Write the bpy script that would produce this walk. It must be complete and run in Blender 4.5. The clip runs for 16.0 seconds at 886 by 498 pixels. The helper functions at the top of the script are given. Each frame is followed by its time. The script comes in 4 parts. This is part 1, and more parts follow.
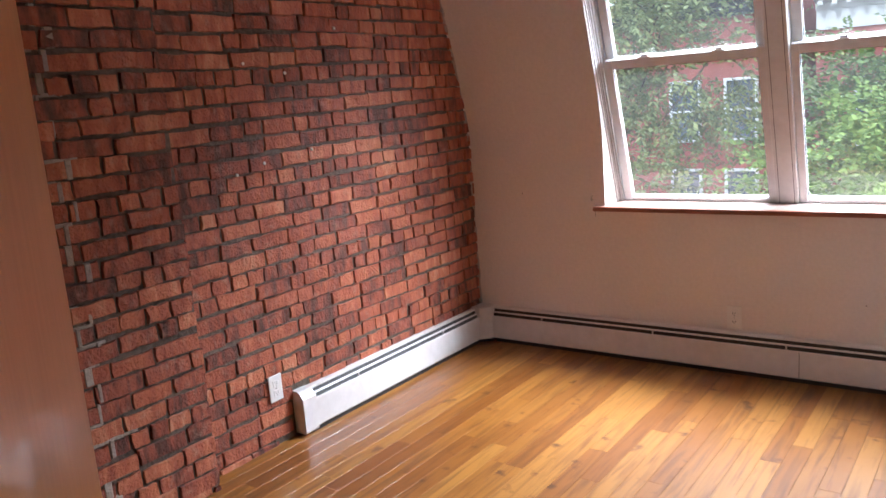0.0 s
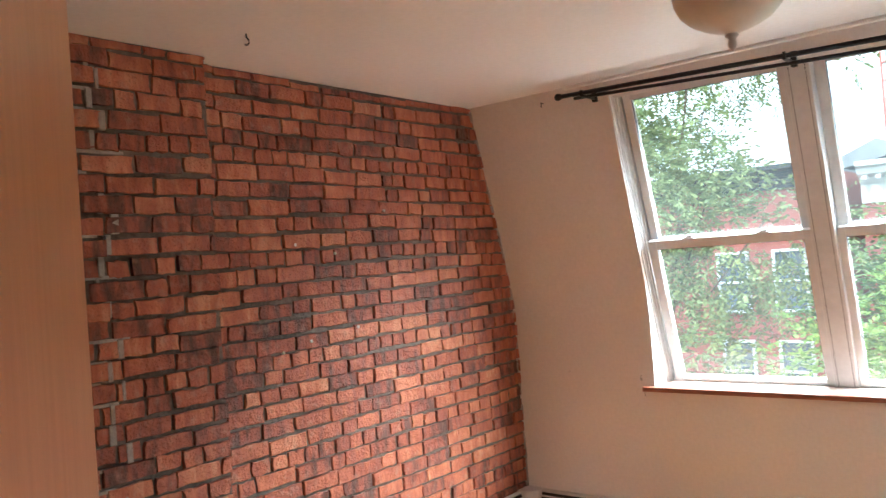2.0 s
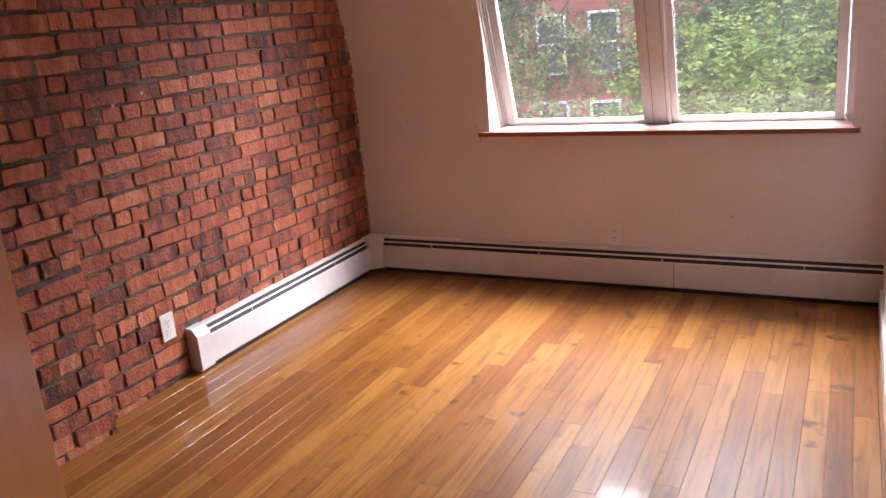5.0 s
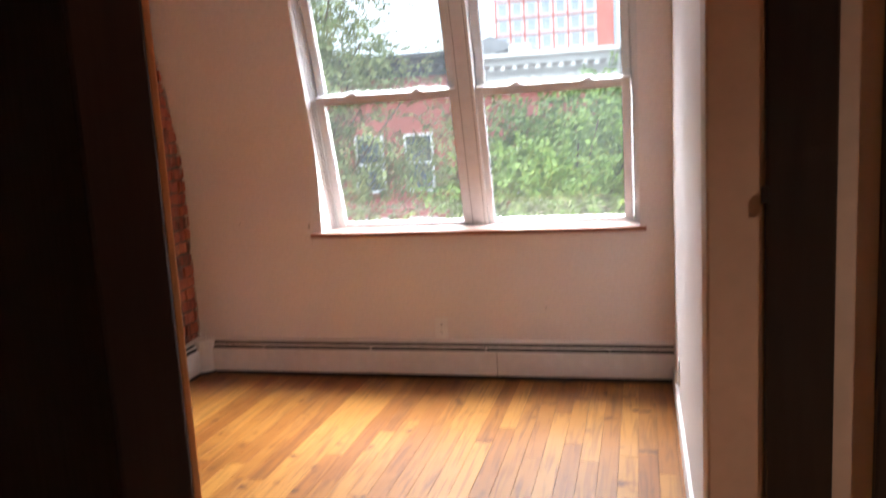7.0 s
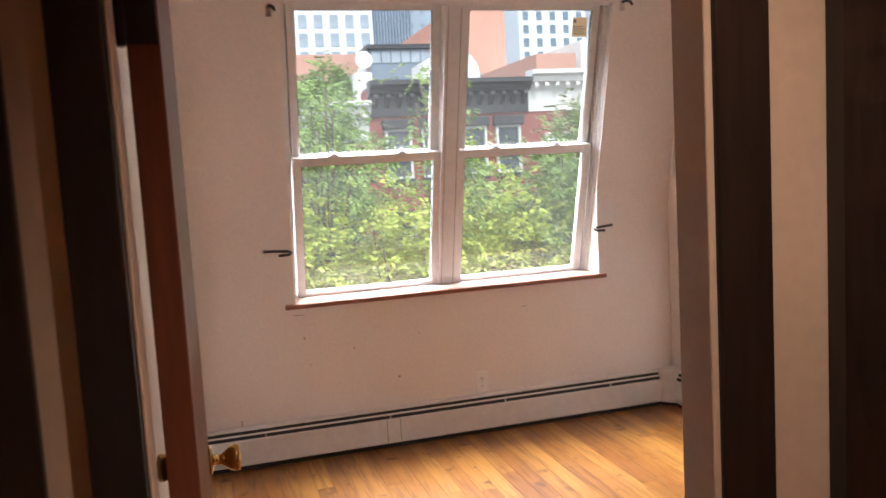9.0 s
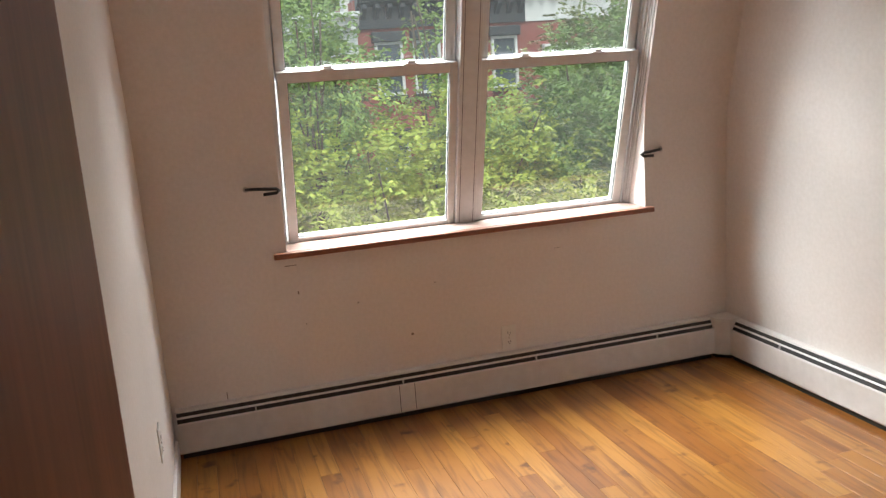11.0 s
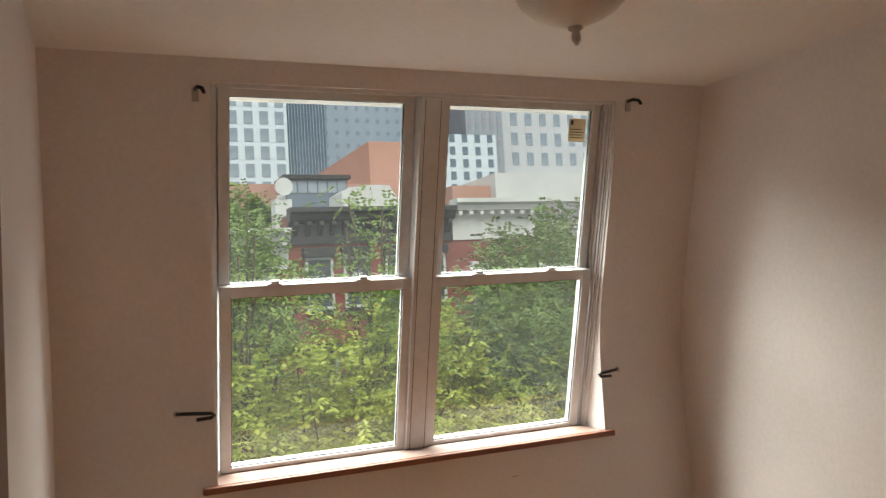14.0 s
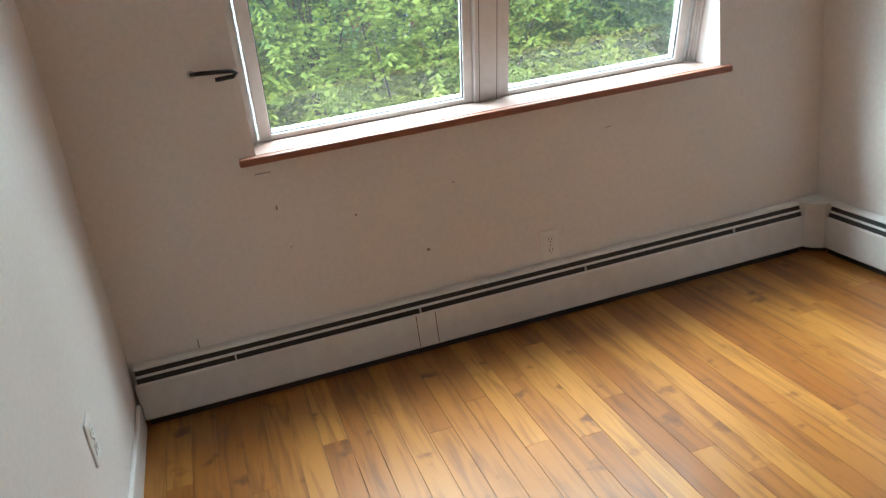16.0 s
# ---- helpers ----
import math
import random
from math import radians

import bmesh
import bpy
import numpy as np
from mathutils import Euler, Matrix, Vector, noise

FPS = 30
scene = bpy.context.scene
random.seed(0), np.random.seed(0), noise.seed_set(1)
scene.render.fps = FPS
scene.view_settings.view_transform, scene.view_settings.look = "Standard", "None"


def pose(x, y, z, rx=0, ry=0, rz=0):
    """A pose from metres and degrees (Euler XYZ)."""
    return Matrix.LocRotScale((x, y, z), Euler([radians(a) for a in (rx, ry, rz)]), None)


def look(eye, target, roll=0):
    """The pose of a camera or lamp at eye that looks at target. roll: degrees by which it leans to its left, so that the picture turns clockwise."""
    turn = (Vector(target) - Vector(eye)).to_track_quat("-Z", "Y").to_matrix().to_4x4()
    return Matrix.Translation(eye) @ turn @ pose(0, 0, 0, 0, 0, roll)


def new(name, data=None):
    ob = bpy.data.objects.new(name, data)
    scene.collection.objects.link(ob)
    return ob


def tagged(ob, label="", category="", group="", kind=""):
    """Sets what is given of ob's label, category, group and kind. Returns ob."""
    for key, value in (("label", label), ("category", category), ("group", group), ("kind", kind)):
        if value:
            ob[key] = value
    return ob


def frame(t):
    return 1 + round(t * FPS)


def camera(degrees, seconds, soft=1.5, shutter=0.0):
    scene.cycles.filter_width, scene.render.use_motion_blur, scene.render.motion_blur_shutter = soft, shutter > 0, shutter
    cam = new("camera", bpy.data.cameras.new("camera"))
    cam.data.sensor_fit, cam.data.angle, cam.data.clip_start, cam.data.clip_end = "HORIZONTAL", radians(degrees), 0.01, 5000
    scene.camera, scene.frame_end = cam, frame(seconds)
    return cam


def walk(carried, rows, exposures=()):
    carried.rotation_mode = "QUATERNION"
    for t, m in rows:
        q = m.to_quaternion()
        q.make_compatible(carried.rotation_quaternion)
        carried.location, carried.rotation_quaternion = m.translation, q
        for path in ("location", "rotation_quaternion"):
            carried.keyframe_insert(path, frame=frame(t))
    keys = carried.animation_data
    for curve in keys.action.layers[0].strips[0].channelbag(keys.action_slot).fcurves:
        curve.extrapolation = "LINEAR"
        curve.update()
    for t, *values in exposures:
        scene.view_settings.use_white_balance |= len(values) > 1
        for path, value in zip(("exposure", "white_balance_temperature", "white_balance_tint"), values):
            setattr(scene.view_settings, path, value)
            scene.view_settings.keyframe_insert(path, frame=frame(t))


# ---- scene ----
cam = camera(57.9, 16.0, soft=1.3, shutter=0.4)
PATH = [
    (0, (-0.06, 0.267, 1.484), (-1.231, 1.841, 1.099), -4.6),
    (0.5, (-0.073, 0.296, 1.499), (-1.312, 1.838, 1.201), -4.7),
    (1, (-0.097, 0.33, 1.505), (-1.404, 1.832, 1.326), -4.7),
    (1.5, (-0.086, 0.309, 1.548), (-1.414, 1.803, 1.504), -4.5),
    (2, (-0.056, 0.28, 1.539), (-1.317, 1.833, 1.572), -4.2),
    (2.5, (-0.031, 0.246, 1.528), (-1.205, 1.865, 1.493), -4.0),
    (3, (-0.017, 0.225, 1.531), (-1.146, 1.865, 1.343), -4.5),
    (3.5, (-0.059, 0.234, 1.521), (-1.141, 1.889, 1.223), -5.1),
    (4, (-0.1, 0.21, 1.495), (-1.135, 1.877, 1.105), -5.4),
    (4.5, (-0.114, 0.198, 1.465), (-1.084, 1.873, 0.963), -5.5),
    (4.7, (-0.118, 0.198, 1.455), (-1.06, 1.874, 0.904), -5.5),
    (6.8, (-0.104, 0.023, 1.379), (-0.627, 1.909, 0.966), -3.4),
    (7, (-0.11, -0.017, 1.377), (-0.593, 1.901, 1.076), -3.2),
    (7.5, (-0.046, -0.016, 1.488), (-0.335, 1.959, 1.363), -2.4),
    (8, (0.109, -0.114, 1.473), (0.141, 1.885, 1.436), -1.5),
    (8.5, (0.206, -0.138, 1.515), (0.569, 1.826, 1.418), -2.2),
    (9, (0.268, 0.003, 1.474), (0.83, 1.913, 1.275), -3.3),
    (9.5, (0.261, 0.225, 1.436), (0.907, 2.09, 1.114), -4.2),
    (9.7, (0.27, 0.287, 1.435), (0.908, 2.14, 1.037), -4.2),
    (11.8, (0.384, 0.88, 1.502), (0.922, 2.765, 1.105), -3.5),
    (12, (0.387, 0.883, 1.501), (0.942, 2.777, 1.179), -3.3),
    (12.5, (0.384, 0.879, 1.503), (0.967, 2.786, 1.342), -2.9),
    (13, (0.331, 0.909, 1.518), (0.993, 2.796, 1.47), -2.6),
    (13.5, (0.317, 0.937, 1.503), (1.039, 2.801, 1.569), -2.8),
    (14, (0.309, 0.956, 1.497), (1.091, 2.794, 1.607), -3.4),
    (14.5, (0.341, 0.997, 1.499), (1.166, 2.818, 1.456), -3.8),
    (15, (0.423, 1.123, 1.474), (1.175, 2.934, 1.079), -3.8),
    (15.5, (0.476, 1.321, 1.381), (1.026, 3.139, 0.754), -5.8),
    (16, (0.548, 1.51, 1.373), (1.035, 3.319, 0.672), -7.9),
]
EXPOSURES = [
    (0.0, 0.58, 5400, 9), (1.0, 1.0, 5350, 1), (1.5, 1.2, 5300, -4), (2.0, 1.3, 5300, -6), (2.5, 1.08, 5500, -1), (3.0, 0.78, 6000, 9), (4.7, 0.52, 6000, 21), (6.8, 0.75, 5700, 8), (7.5, 1.0, 5700, 8), (8.0, 0.5, 5800, 9),
    (8.5, 0.52, 5900, 9), (9.0, 0.55, 6100, 10), (9.7, 0.3, 6200, 8), (11.8, -0.1, 6100, 2), (13.0, -0.28, 6500, 3), (14.5, -0.42, 6600, 1), (15.2, -0.08, 5700, -3), (16.0, 0.04, 5250, -10),
]
walk(cam, [(t, look(eye, target, roll)) for t, eye, target, roll in PATH], EXPOSURES)

# ---------------------------------------------------------------- light
world = bpy.data.worlds.new("overcast_sky")
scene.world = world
world.use_nodes = True
wn = world.node_tree.nodes
sky = wn.new("ShaderNodeTexSky")
sky.sky_type = "NISHITA"
sky.sun_disc = False
sky.sun_elevation = radians(48)
sky.sun_rotation = radians(190)
sky.dust_density = 7.0
sky.ozone_density = 0.6
bg = wn["Background"]
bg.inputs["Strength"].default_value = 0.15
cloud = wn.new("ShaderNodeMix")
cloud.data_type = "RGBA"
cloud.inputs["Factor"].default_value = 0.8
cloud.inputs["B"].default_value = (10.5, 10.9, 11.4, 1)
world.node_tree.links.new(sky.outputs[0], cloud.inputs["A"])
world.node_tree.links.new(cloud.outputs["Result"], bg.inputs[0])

sun = new("sun", bpy.data.lights.new("sun", "SUN"))
sun.data.energy, sun.data.angle, sun.data.color = 2.0, radians(14), (1.0, 0.96, 0.9)
sun.matrix_world = look((0, -10, 14), (1.5, 4, 0))

# daylight that comes in from the open sky above each window
for wx, aside, power in ((-0.95, 0.6, 1400), (1.52, 1.0, 950)):
    lamp = new("window_daylight", bpy.data.lights.new("window_daylight", "AREA"))
    lamp.data.shape, lamp.data.size, lamp.data.size_y = "RECTANGLE", 4.2, 2.2
    lamp.data.energy, lamp.data.color = power, (1.0, 0.97, 0.95)
    lamp.matrix_world = look((wx + aside, 6.0, 4.3), (wx - 0.4 * aside, 2.6, 0.9))

# ---------------------------------------------------------------- helpers
def bm_box(bm, x0, x1, y0, y1, z0, z1, bevel=0.0):
    vs = [bm.verts.new((x, y, z)) for x in (x0, x1) for y in (y0, y1) for z in (z0, z1)]
    for f in ((0, 1, 3, 2), (4, 6, 7, 5), (0, 4, 5, 1), (2, 3, 7, 6), (0, 2, 6, 4), (1, 5, 7, 3)):
        bm.faces.new([vs[i] for i in f])
    if bevel:
        es = {e for v in vs for e in v.link_edges}
        bmesh.ops.bevel(bm, geom=list(es), offset=bevel, segments=2, profile=0.5, affect="EDGES")
    return vs


def box(x0, x1, y0, y1, z0, z1, bevel=0.0):
    bm = bmesh.new()
    bm_box(bm, x0, x1, y0, y1, z0, z1, bevel)
    return bm


def bm_prism(bm, profile, a, b, axis="x"):
    """A closed (p, q) outline pulled from a to b along an axis."""
    def at(p, q, s):
        return (s, p, q) if axis == "x" else (p, s, q) if axis == "y" else (p, q, s)
    lo = [bm.verts.new(at(p, q, a)) for p, q in profile]
    hi = [bm.verts.new(at(p, q, b)) for p, q in profile]
    n = len(profile)
    bm.faces.new(lo)
    bm.faces.new(hi[::-1])
    for i in range(n):
        bm.faces.new((lo[i], hi[i], hi[(i + 1) % n], lo[(i + 1) % n]))


def prism(profile, a, b, axis="x"):
    bm = bmesh.new()
    bm_prism(bm, profile, a, b, axis)
    return bm


def bm_lathe(bm, profile, centre=(0, 0, 0), segs=32, axis="z"):
    """A turned shape from (radius, height) pairs."""
    rings = []
    for r, h in profile:
        ring = []
        for i in range(segs):
            a = 2 * math.pi * i / segs
            p, q = r * math.cos(a), r * math.sin(a)
            c = {"z": (p, q, h), "x": (h, p, q), "y": (p, h, q)}[axis]
            ring.append(bm.verts.new(Vector(centre) + Vector(c)))
        rings.append(ring)
    for lo, hi in zip(rings, rings[1:]):
        for i in range(segs):
            bm.faces.new((lo[i], lo[(i + 1) % segs], hi[(i + 1) % segs], hi[i]))
    bm.faces.new(rings[0][::-1])
    bm.faces.new(rings[-1])


def lathe(profile, centre=(0, 0, 0), segs=32, axis="z"):
    bm = bmesh.new()
    bm_lathe(bm, profile, centre, segs, axis)
    return bm


def tube(points, r, segs=10):
    """A round bar along a line of points."""
    bm = bmesh.new()
    pts = [Vector(p) for p in points]
    rings = []
    for i, p in enumerate(pts):
        d = (pts[min(i + 1, len(pts) - 1)] - pts[max(i - 1, 0)]).normalized()
        side = d.cross(Vector((0.13, 0.31, 0.94))).normalized()
        up = d.cross(side)
        rings.append([bm.verts.new(p + r * (math.cos(2 * math.pi * k / segs) * side + math.sin(2 * math.pi * k / segs) * up)) for k in range(segs)])
    for lo, hi in zip(rings, rings[1:]):
        for k in range(segs):
            bm.faces.new((lo[k], lo[(k + 1) % segs], hi[(k + 1) % segs], hi[k]))
    bm.faces.new(rings[0][::-1])
    bm.faces.new(rings[-1])
    return bm


def mesh_of(name, bm, material, smooth=False):
    bmesh.ops.recalc_face_normals(bm, faces=bm.faces[:])
    me = bpy.data.meshes.new(name)
    bm.to_mesh(me)
    bm.free()
    me.materials.append(material)
    if smooth:
        me.polygons.foreach_set("use_smooth", [True] * len(me.polygons))
    return me


def part(name, bm, material, parent=None, label="", smooth=False):
    ob = new(name, mesh_of(name, bm, material, smooth))
    if parent:
        ob.parent = parent
    if label:
        ob["label"] = label
    return ob


def thing(name, label, category, at=None, group="", kind=""):
    ob = new(name)
    ob.empty_display_size = 0.1
    if at is not None:
        ob.matrix_world = at if isinstance(at, Matrix) else Matrix.Translation(at)
    return tagged(ob, label, category, group, kind)


# ---------------------------------------------------------------- materials
def material(name, low, high, rough=0.5, fine=40.0, coarse=2.5, bump=0.1, metallic=0.0, stretch=(1, 1, 1), by_object=0.0, by_island=0.0, coat=0.0, spec=0.5):
    """A surface whose colour wanders between low and high at two scales."""
    m = bpy.data.materials.new(name)
    m.use_nodes = True
    n, link = m.node_tree.nodes, m.node_tree.links.new
    p = n["Principled BSDF"]
    tc = n.new("ShaderNodeTexCoord")
    mp = n.new("ShaderNodeMapping")
    mp.inputs["Scale"].default_value = stretch
    link(tc.outputs["Object"], mp.inputs["Vector"])
    vec = mp.outputs["Vector"]
    if by_object or by_island:
        info = n.new("ShaderNodeObjectInfo") if by_object else n.new("ShaderNodeNewGeometry")
        rnd = info.outputs["Random"] if by_object else info.outputs["Random Per Island"]
        sc = n.new("ShaderNodeVectorMath")
        sc.operation = "MULTIPLY_ADD"
        sc.inputs[1].default_value = (1, 1, 1)
        link(vec, sc.inputs[0])
        mul = n.new("ShaderNodeVectorMath")
        mul.operation = "SCALE"
        mul.inputs[0].default_value = (37.0, 11.0, 23.0)
        link(rnd, mul.inputs["Scale"])
        link(mul.outputs[0], sc.inputs[2])
        vec = sc.outputs[0]
    noises = []
    for s, d in ((fine, 5.0), (coarse, 3.0)):
        t = n.new("ShaderNodeTexNoise")
        t.inputs["Scale"].default_value, t.inputs["Detail"].default_value = s, d
        link(vec, t.inputs["Vector"])
        noises.append(t.outputs["Fac"])
    mix = n.new("ShaderNodeMath")
    mix.operation = "ADD"
    link(noises[0], mix.inputs[0])
    link(noises[1], mix.inputs[1])
    fac = mix.outputs[0]
    rng = n.new("ShaderNodeMapRange")
    rng.inputs["From Min"].default_value, rng.inputs["From Max"].default_value = 0.7, 1.3
    link(fac, rng.inputs["Value"])
    fac = rng.outputs[0]
    k = by_object or by_island
    if k:
        blend = n.new("ShaderNodeMix")
        blend.inputs["Factor"].default_value = k
        link(fac, blend.inputs["A"])
        link(rnd, blend.inputs["B"])
        fac = blend.outputs["Result"]
    ramp = n.new("ShaderNodeMix")
    ramp.data_type = "RGBA"
    ramp.inputs["A"].default_value, ramp.inputs["B"].default_value = (*low, 1), (*high, 1)
    link(fac, ramp.inputs["Factor"])
    link(ramp.outputs["Result"], p.inputs["Base Color"])
    p.inputs["Roughness"].default_value, p.inputs["Metallic"].default_value = rough, metallic
    p.inputs["Specular IOR Level"].default_value = spec
    p.inputs["Coat Weight"].default_value = coat
    if bump:
        b = n.new("ShaderNodeBump")
        b.inputs["Strength"].default_value, b.inputs["Distance"].default_value = bump, 0.01
        link(noises[0], b.inputs["Height"])
        link(b.outputs["Normal"], p.inputs["Normal"])
    return m


def glass_material(name):
    m = bpy.data.materials.new(name)
    m.use_nodes = True
    n, link = m.node_tree.nodes, m.node_tree.links.new
    out = n["Material Output"]
    clear, shine, mix, fres = n.new("ShaderNodeBsdfTransparent"), n.new("ShaderNodeBsdfGlossy"), n.new("ShaderNodeMixShader"), n.new("ShaderNodeFresnel")
    clear.inputs["Color"].default_value = (0.93, 0.95, 0.94, 1)
    shine.inputs["Roughness"].default_value = 0.02
    fres.inputs["IOR"].default_value = 1.45
    link(fres.outputs[0], mix.inputs[0])
    link(clear.outputs[0], mix.inputs[1])
    link(shine.outputs[0], mix.inputs[2])
    # translucent film: dust on the panes plus a veil of haze put into the glass
    dust_haze, film, cover = n.new("ShaderNodeBsdfTranslucent"), n.new("ShaderNodeTexNoise"), n.new("ShaderNodeMixShader")
    dust_haze.inputs["Color"].default_value = (0.85, 0.88, 0.9, 1)
    geo, amount = n.new("ShaderNodeNewGeometry"), n.new("ShaderNodeMapRange")
    film.inputs["Scale"].default_value, film.inputs["Detail"].default_value = 3.0, 4.0
    link(geo.outputs["Position"], film.inputs["Vector"])
    amount.inputs["To Min"].default_value, amount.inputs["To Max"].default_value = 0.002, 0.009
    link(film.outputs["Fac"], amount.inputs["Value"])
    link(amount.outputs[0], cover.inputs[0])
    link(mix.outputs[0], cover.inputs[1])
    link(dust_haze.outputs[0], cover.inputs[2])
    link(cover.outputs[0], out.inputs["Surface"])
    return m


def brick_material(name, island):
    m = bpy.data.materials.new(name)
    m.use_nodes = True
    n, link = m.node_tree.nodes, m.node_tree.links.new
    p = n["Principled BSDF"]
    info = n.new("ShaderNodeNewGeometry") if island else n.new("ShaderNodeObjectInfo")
    rnd = info.outputs["Random Per Island" if island else "Random"]
    tc = n.new("ShaderNodeNewGeometry")
    big, fine, smear = (n.new("ShaderNodeTexNoise") for _ in range(3))
    for t, s, d in ((big, 12.0, 5.0), (fine, 90.0, 6.0), (smear, 26.0, 5.0)):
        t.inputs["Scale"].default_value, t.inputs["Detail"].default_value = s, d
        link(tc.outputs["Position"], t.inputs["Vector"])
    streak = n.new("ShaderNodeMapping")
    streak.inputs["Scale"].default_value = (1.0, 2.6, 0.7)
    link(tc.outputs["Position"], streak.inputs["Vector"])
    link(streak.outputs[0], big.inputs["Vector"])
    ramp = n.new("ShaderNodeValToRGB")
    e = ramp.color_ramp.elements
    e[0].position, e[0].color = 0.0, (0.085, 0.03, 0.02, 1)
    e[1].position, e[1].color = 1.0, (0.54, 0.235, 0.125, 1)
    for pos, col in ((0.12, (0.155, 0.047, 0.03, 1)), (0.34, (0.29, 0.077, 0.041, 1)), (0.64, (0.40, 0.115, 0.053, 1)), (0.88, (0.48, 0.165, 0.077, 1))):
        x = e.new(pos)
        x.color = col
    a = n.new("ShaderNodeMath")
    a.operation = "MULTIPLY_ADD"
    a.inputs[1].default_value, a.inputs[2].default_value = 1.5, -0.62
    link(big.outputs["Fac"], a.inputs[0])
    s = n.new("ShaderNodeMath")
    s.operation = "ADD"
    spread = n.new("ShaderNodeMath")
    spread.operation = "MULTIPLY"
    spread.inputs[1].default_value = 0.72
    link(rnd, spread.inputs[0])
    link(spread.outputs[0], s.inputs[0])
    link(a.outputs[0], s.inputs[1])
    link(s.outputs[0], ramp.inputs["Fac"])
    # pale lime and soot left on the faces
    lime = n.new("ShaderNodeMapRange")
    lime.inputs["From Min"].default_value, lime.inputs["From Max"].default_value, lime.inputs["To Max"].default_value = 0.56, 0.74, 0.5
    link(smear.outputs["Fac"], lime.inputs["Value"])
    m1 = n.new("ShaderNodeMix")
    m1.data_type = "RGBA"
    m1.inputs["B"].default_value = (0.40, 0.23, 0.16, 1)
    link(lime.outputs[0], m1.inputs["Factor"])
    link(ramp.outputs[0], m1.inputs["A"])
    dark = n.new("ShaderNodeMapRange")
    dark.inputs["From Min"].default_value, dark.inputs["From Max"].default_value, dark.inputs["To Max"].default_value = 0.38, 0.27, 0.5
    link(fine.outputs["Fac"], dark.inputs["Value"])
    m2 = n.new("ShaderNodeMix")
    m2.data_type = "RGBA"
    m2.inputs["B"].default_value = (0.04, 0.018, 0.015, 1)
    link(dark.outputs[0], m2.inputs["Factor"])
    link(m1.outputs["Result"], m2.inputs["A"])
    link(m2.outputs["Result"], p.inputs["Base Color"])
    p.inputs["Roughness"].default_value = 0.62
    b = n.new("ShaderNodeBump")
    b.inputs["Strength"].default_value, b.inputs["Distance"].default_value = 0.8, 0.008
    hs = n.new("ShaderNodeMath")
    hs.operation = "ADD"
    link(smear.outputs["Fac"], hs.inputs[0])
    link(fine.outputs["Fac"], hs.inputs[1])
    link(hs.outputs[0], b.inputs["Height"])
    link(b.outputs["Normal"], p.inputs["Normal"])
    return m


def plank_material(name):
    m = bpy.data.materials.new(name)
    m.use_nodes = True
    n, link = m.node_tree.nodes, m.node_tree.links.new
    p = n["Principled BSDF"]
    geo, info = n.new("ShaderNodeNewGeometry"), n.new("ShaderNodeObjectInfo")
    off = n.new("ShaderNodeVectorMath")
    off.operation = "SCALE"
    off.inputs[0].default_value = (13.0, 29.0, 7.0)
    link(info.outputs["Random"], off.inputs["Scale"])
    add = n.new("ShaderNodeVectorMath")
    link(geo.outputs["Position"], add.inputs[0])
    link(off.outputs[0], add.inputs[1])
    mp = n.new("ShaderNodeMapping")
    mp.inputs["Scale"].default_value = (24.0, 1.7, 1.0)
    link(add.outputs[0], mp.inputs["Vector"])
    grain = n.new("ShaderNodeTexNoise")
    grain.inputs["Scale"].default_value, grain.inputs["Detail"].default_value, grain.inputs["Distortion"].default_value = 1.6, 6.0, 0.8
    link(mp.outputs[0], grain.inputs["Vector"])
    knots = n.new("ShaderNodeTexNoise")
    knots.inputs["Scale"].default_value, knots.inputs["Detail"].default_value = 9.0, 3.0
    link(add.outputs[0], knots.inputs["Vector"])
    tone = n.new("ShaderNodeValToRGB")
    e = tone.color_ramp.elements
    e[0].position, e[0].color = 0.0, (0.22, 0.077, 0.011, 1)
    e[1].position, e[1].color = 1.0, (0.40, 0.182, 0.034, 1)
    mid = e.new(0.5)
    mid.color = (0.295, 0.118, 0.018, 1)
    link(info.outputs["Random"], tone.inputs["Fac"])
    gr = n.new("ShaderNodeMapRange")
    gr.inputs["From Min"].default_value, gr.inputs["From Max"].default_value, gr.inputs["To Max"].default_value = 0.46, 0.70, 0.62
    link(grain.outputs["Fac"], gr.inputs["Value"])
    m1 = n.new("ShaderNodeMix")
    m1.data_type = "RGBA"
    m1.inputs["B"].default_value = (0.10, 0.034, 0.010, 1)
    link(gr.outputs[0], m1.inputs["Factor"])
    link(tone.outputs[0], m1.inputs["A"])
    kn = n.new("ShaderNodeMapRange")
    kn.inputs["From Min"].default_value, kn.inputs["From Max"].default_value, kn.inputs["To Max"].default_value = 0.64, 0.74, 0.9
    link(knots.outputs["Fac"], kn.inputs["Value"])
    m2 = n.new("ShaderNodeMix")
    m2.data_type = "RGBA"
    m2.inputs["B"].default_value = (0.10, 0.035, 0.012, 1)
    link(kn.outputs[0], m2.inputs["Factor"])
    link(m1.outputs["Result"], m2.inputs["A"])
    link(m2.outputs["Result"], p.inputs["Base Color"])
    rr = n.new("ShaderNodeMapRange")
    rr.inputs["To Min"].default_value, rr.inputs["To Max"].default_value = 0.34, 0.52
    p.inputs["Specular IOR Level"].default_value = 0.25
    link(knots.outputs["Fac"], rr.inputs["Value"])
    link(rr.outputs[0], p.inputs["Roughness"])
    p.inputs["Coat Weight"].default_value, p.inputs["Coat Roughness"].default_value = 0.65, 0.10
    b = n.new("ShaderNodeBump")
    b.inputs["Strength"].default_value, b.inputs["Distance"].default_value = 0.12, 0.003
    link(grain.outputs["Fac"], b.inputs["Height"])
    link(b.outputs["Normal"], p.inputs["Normal"])
    return m


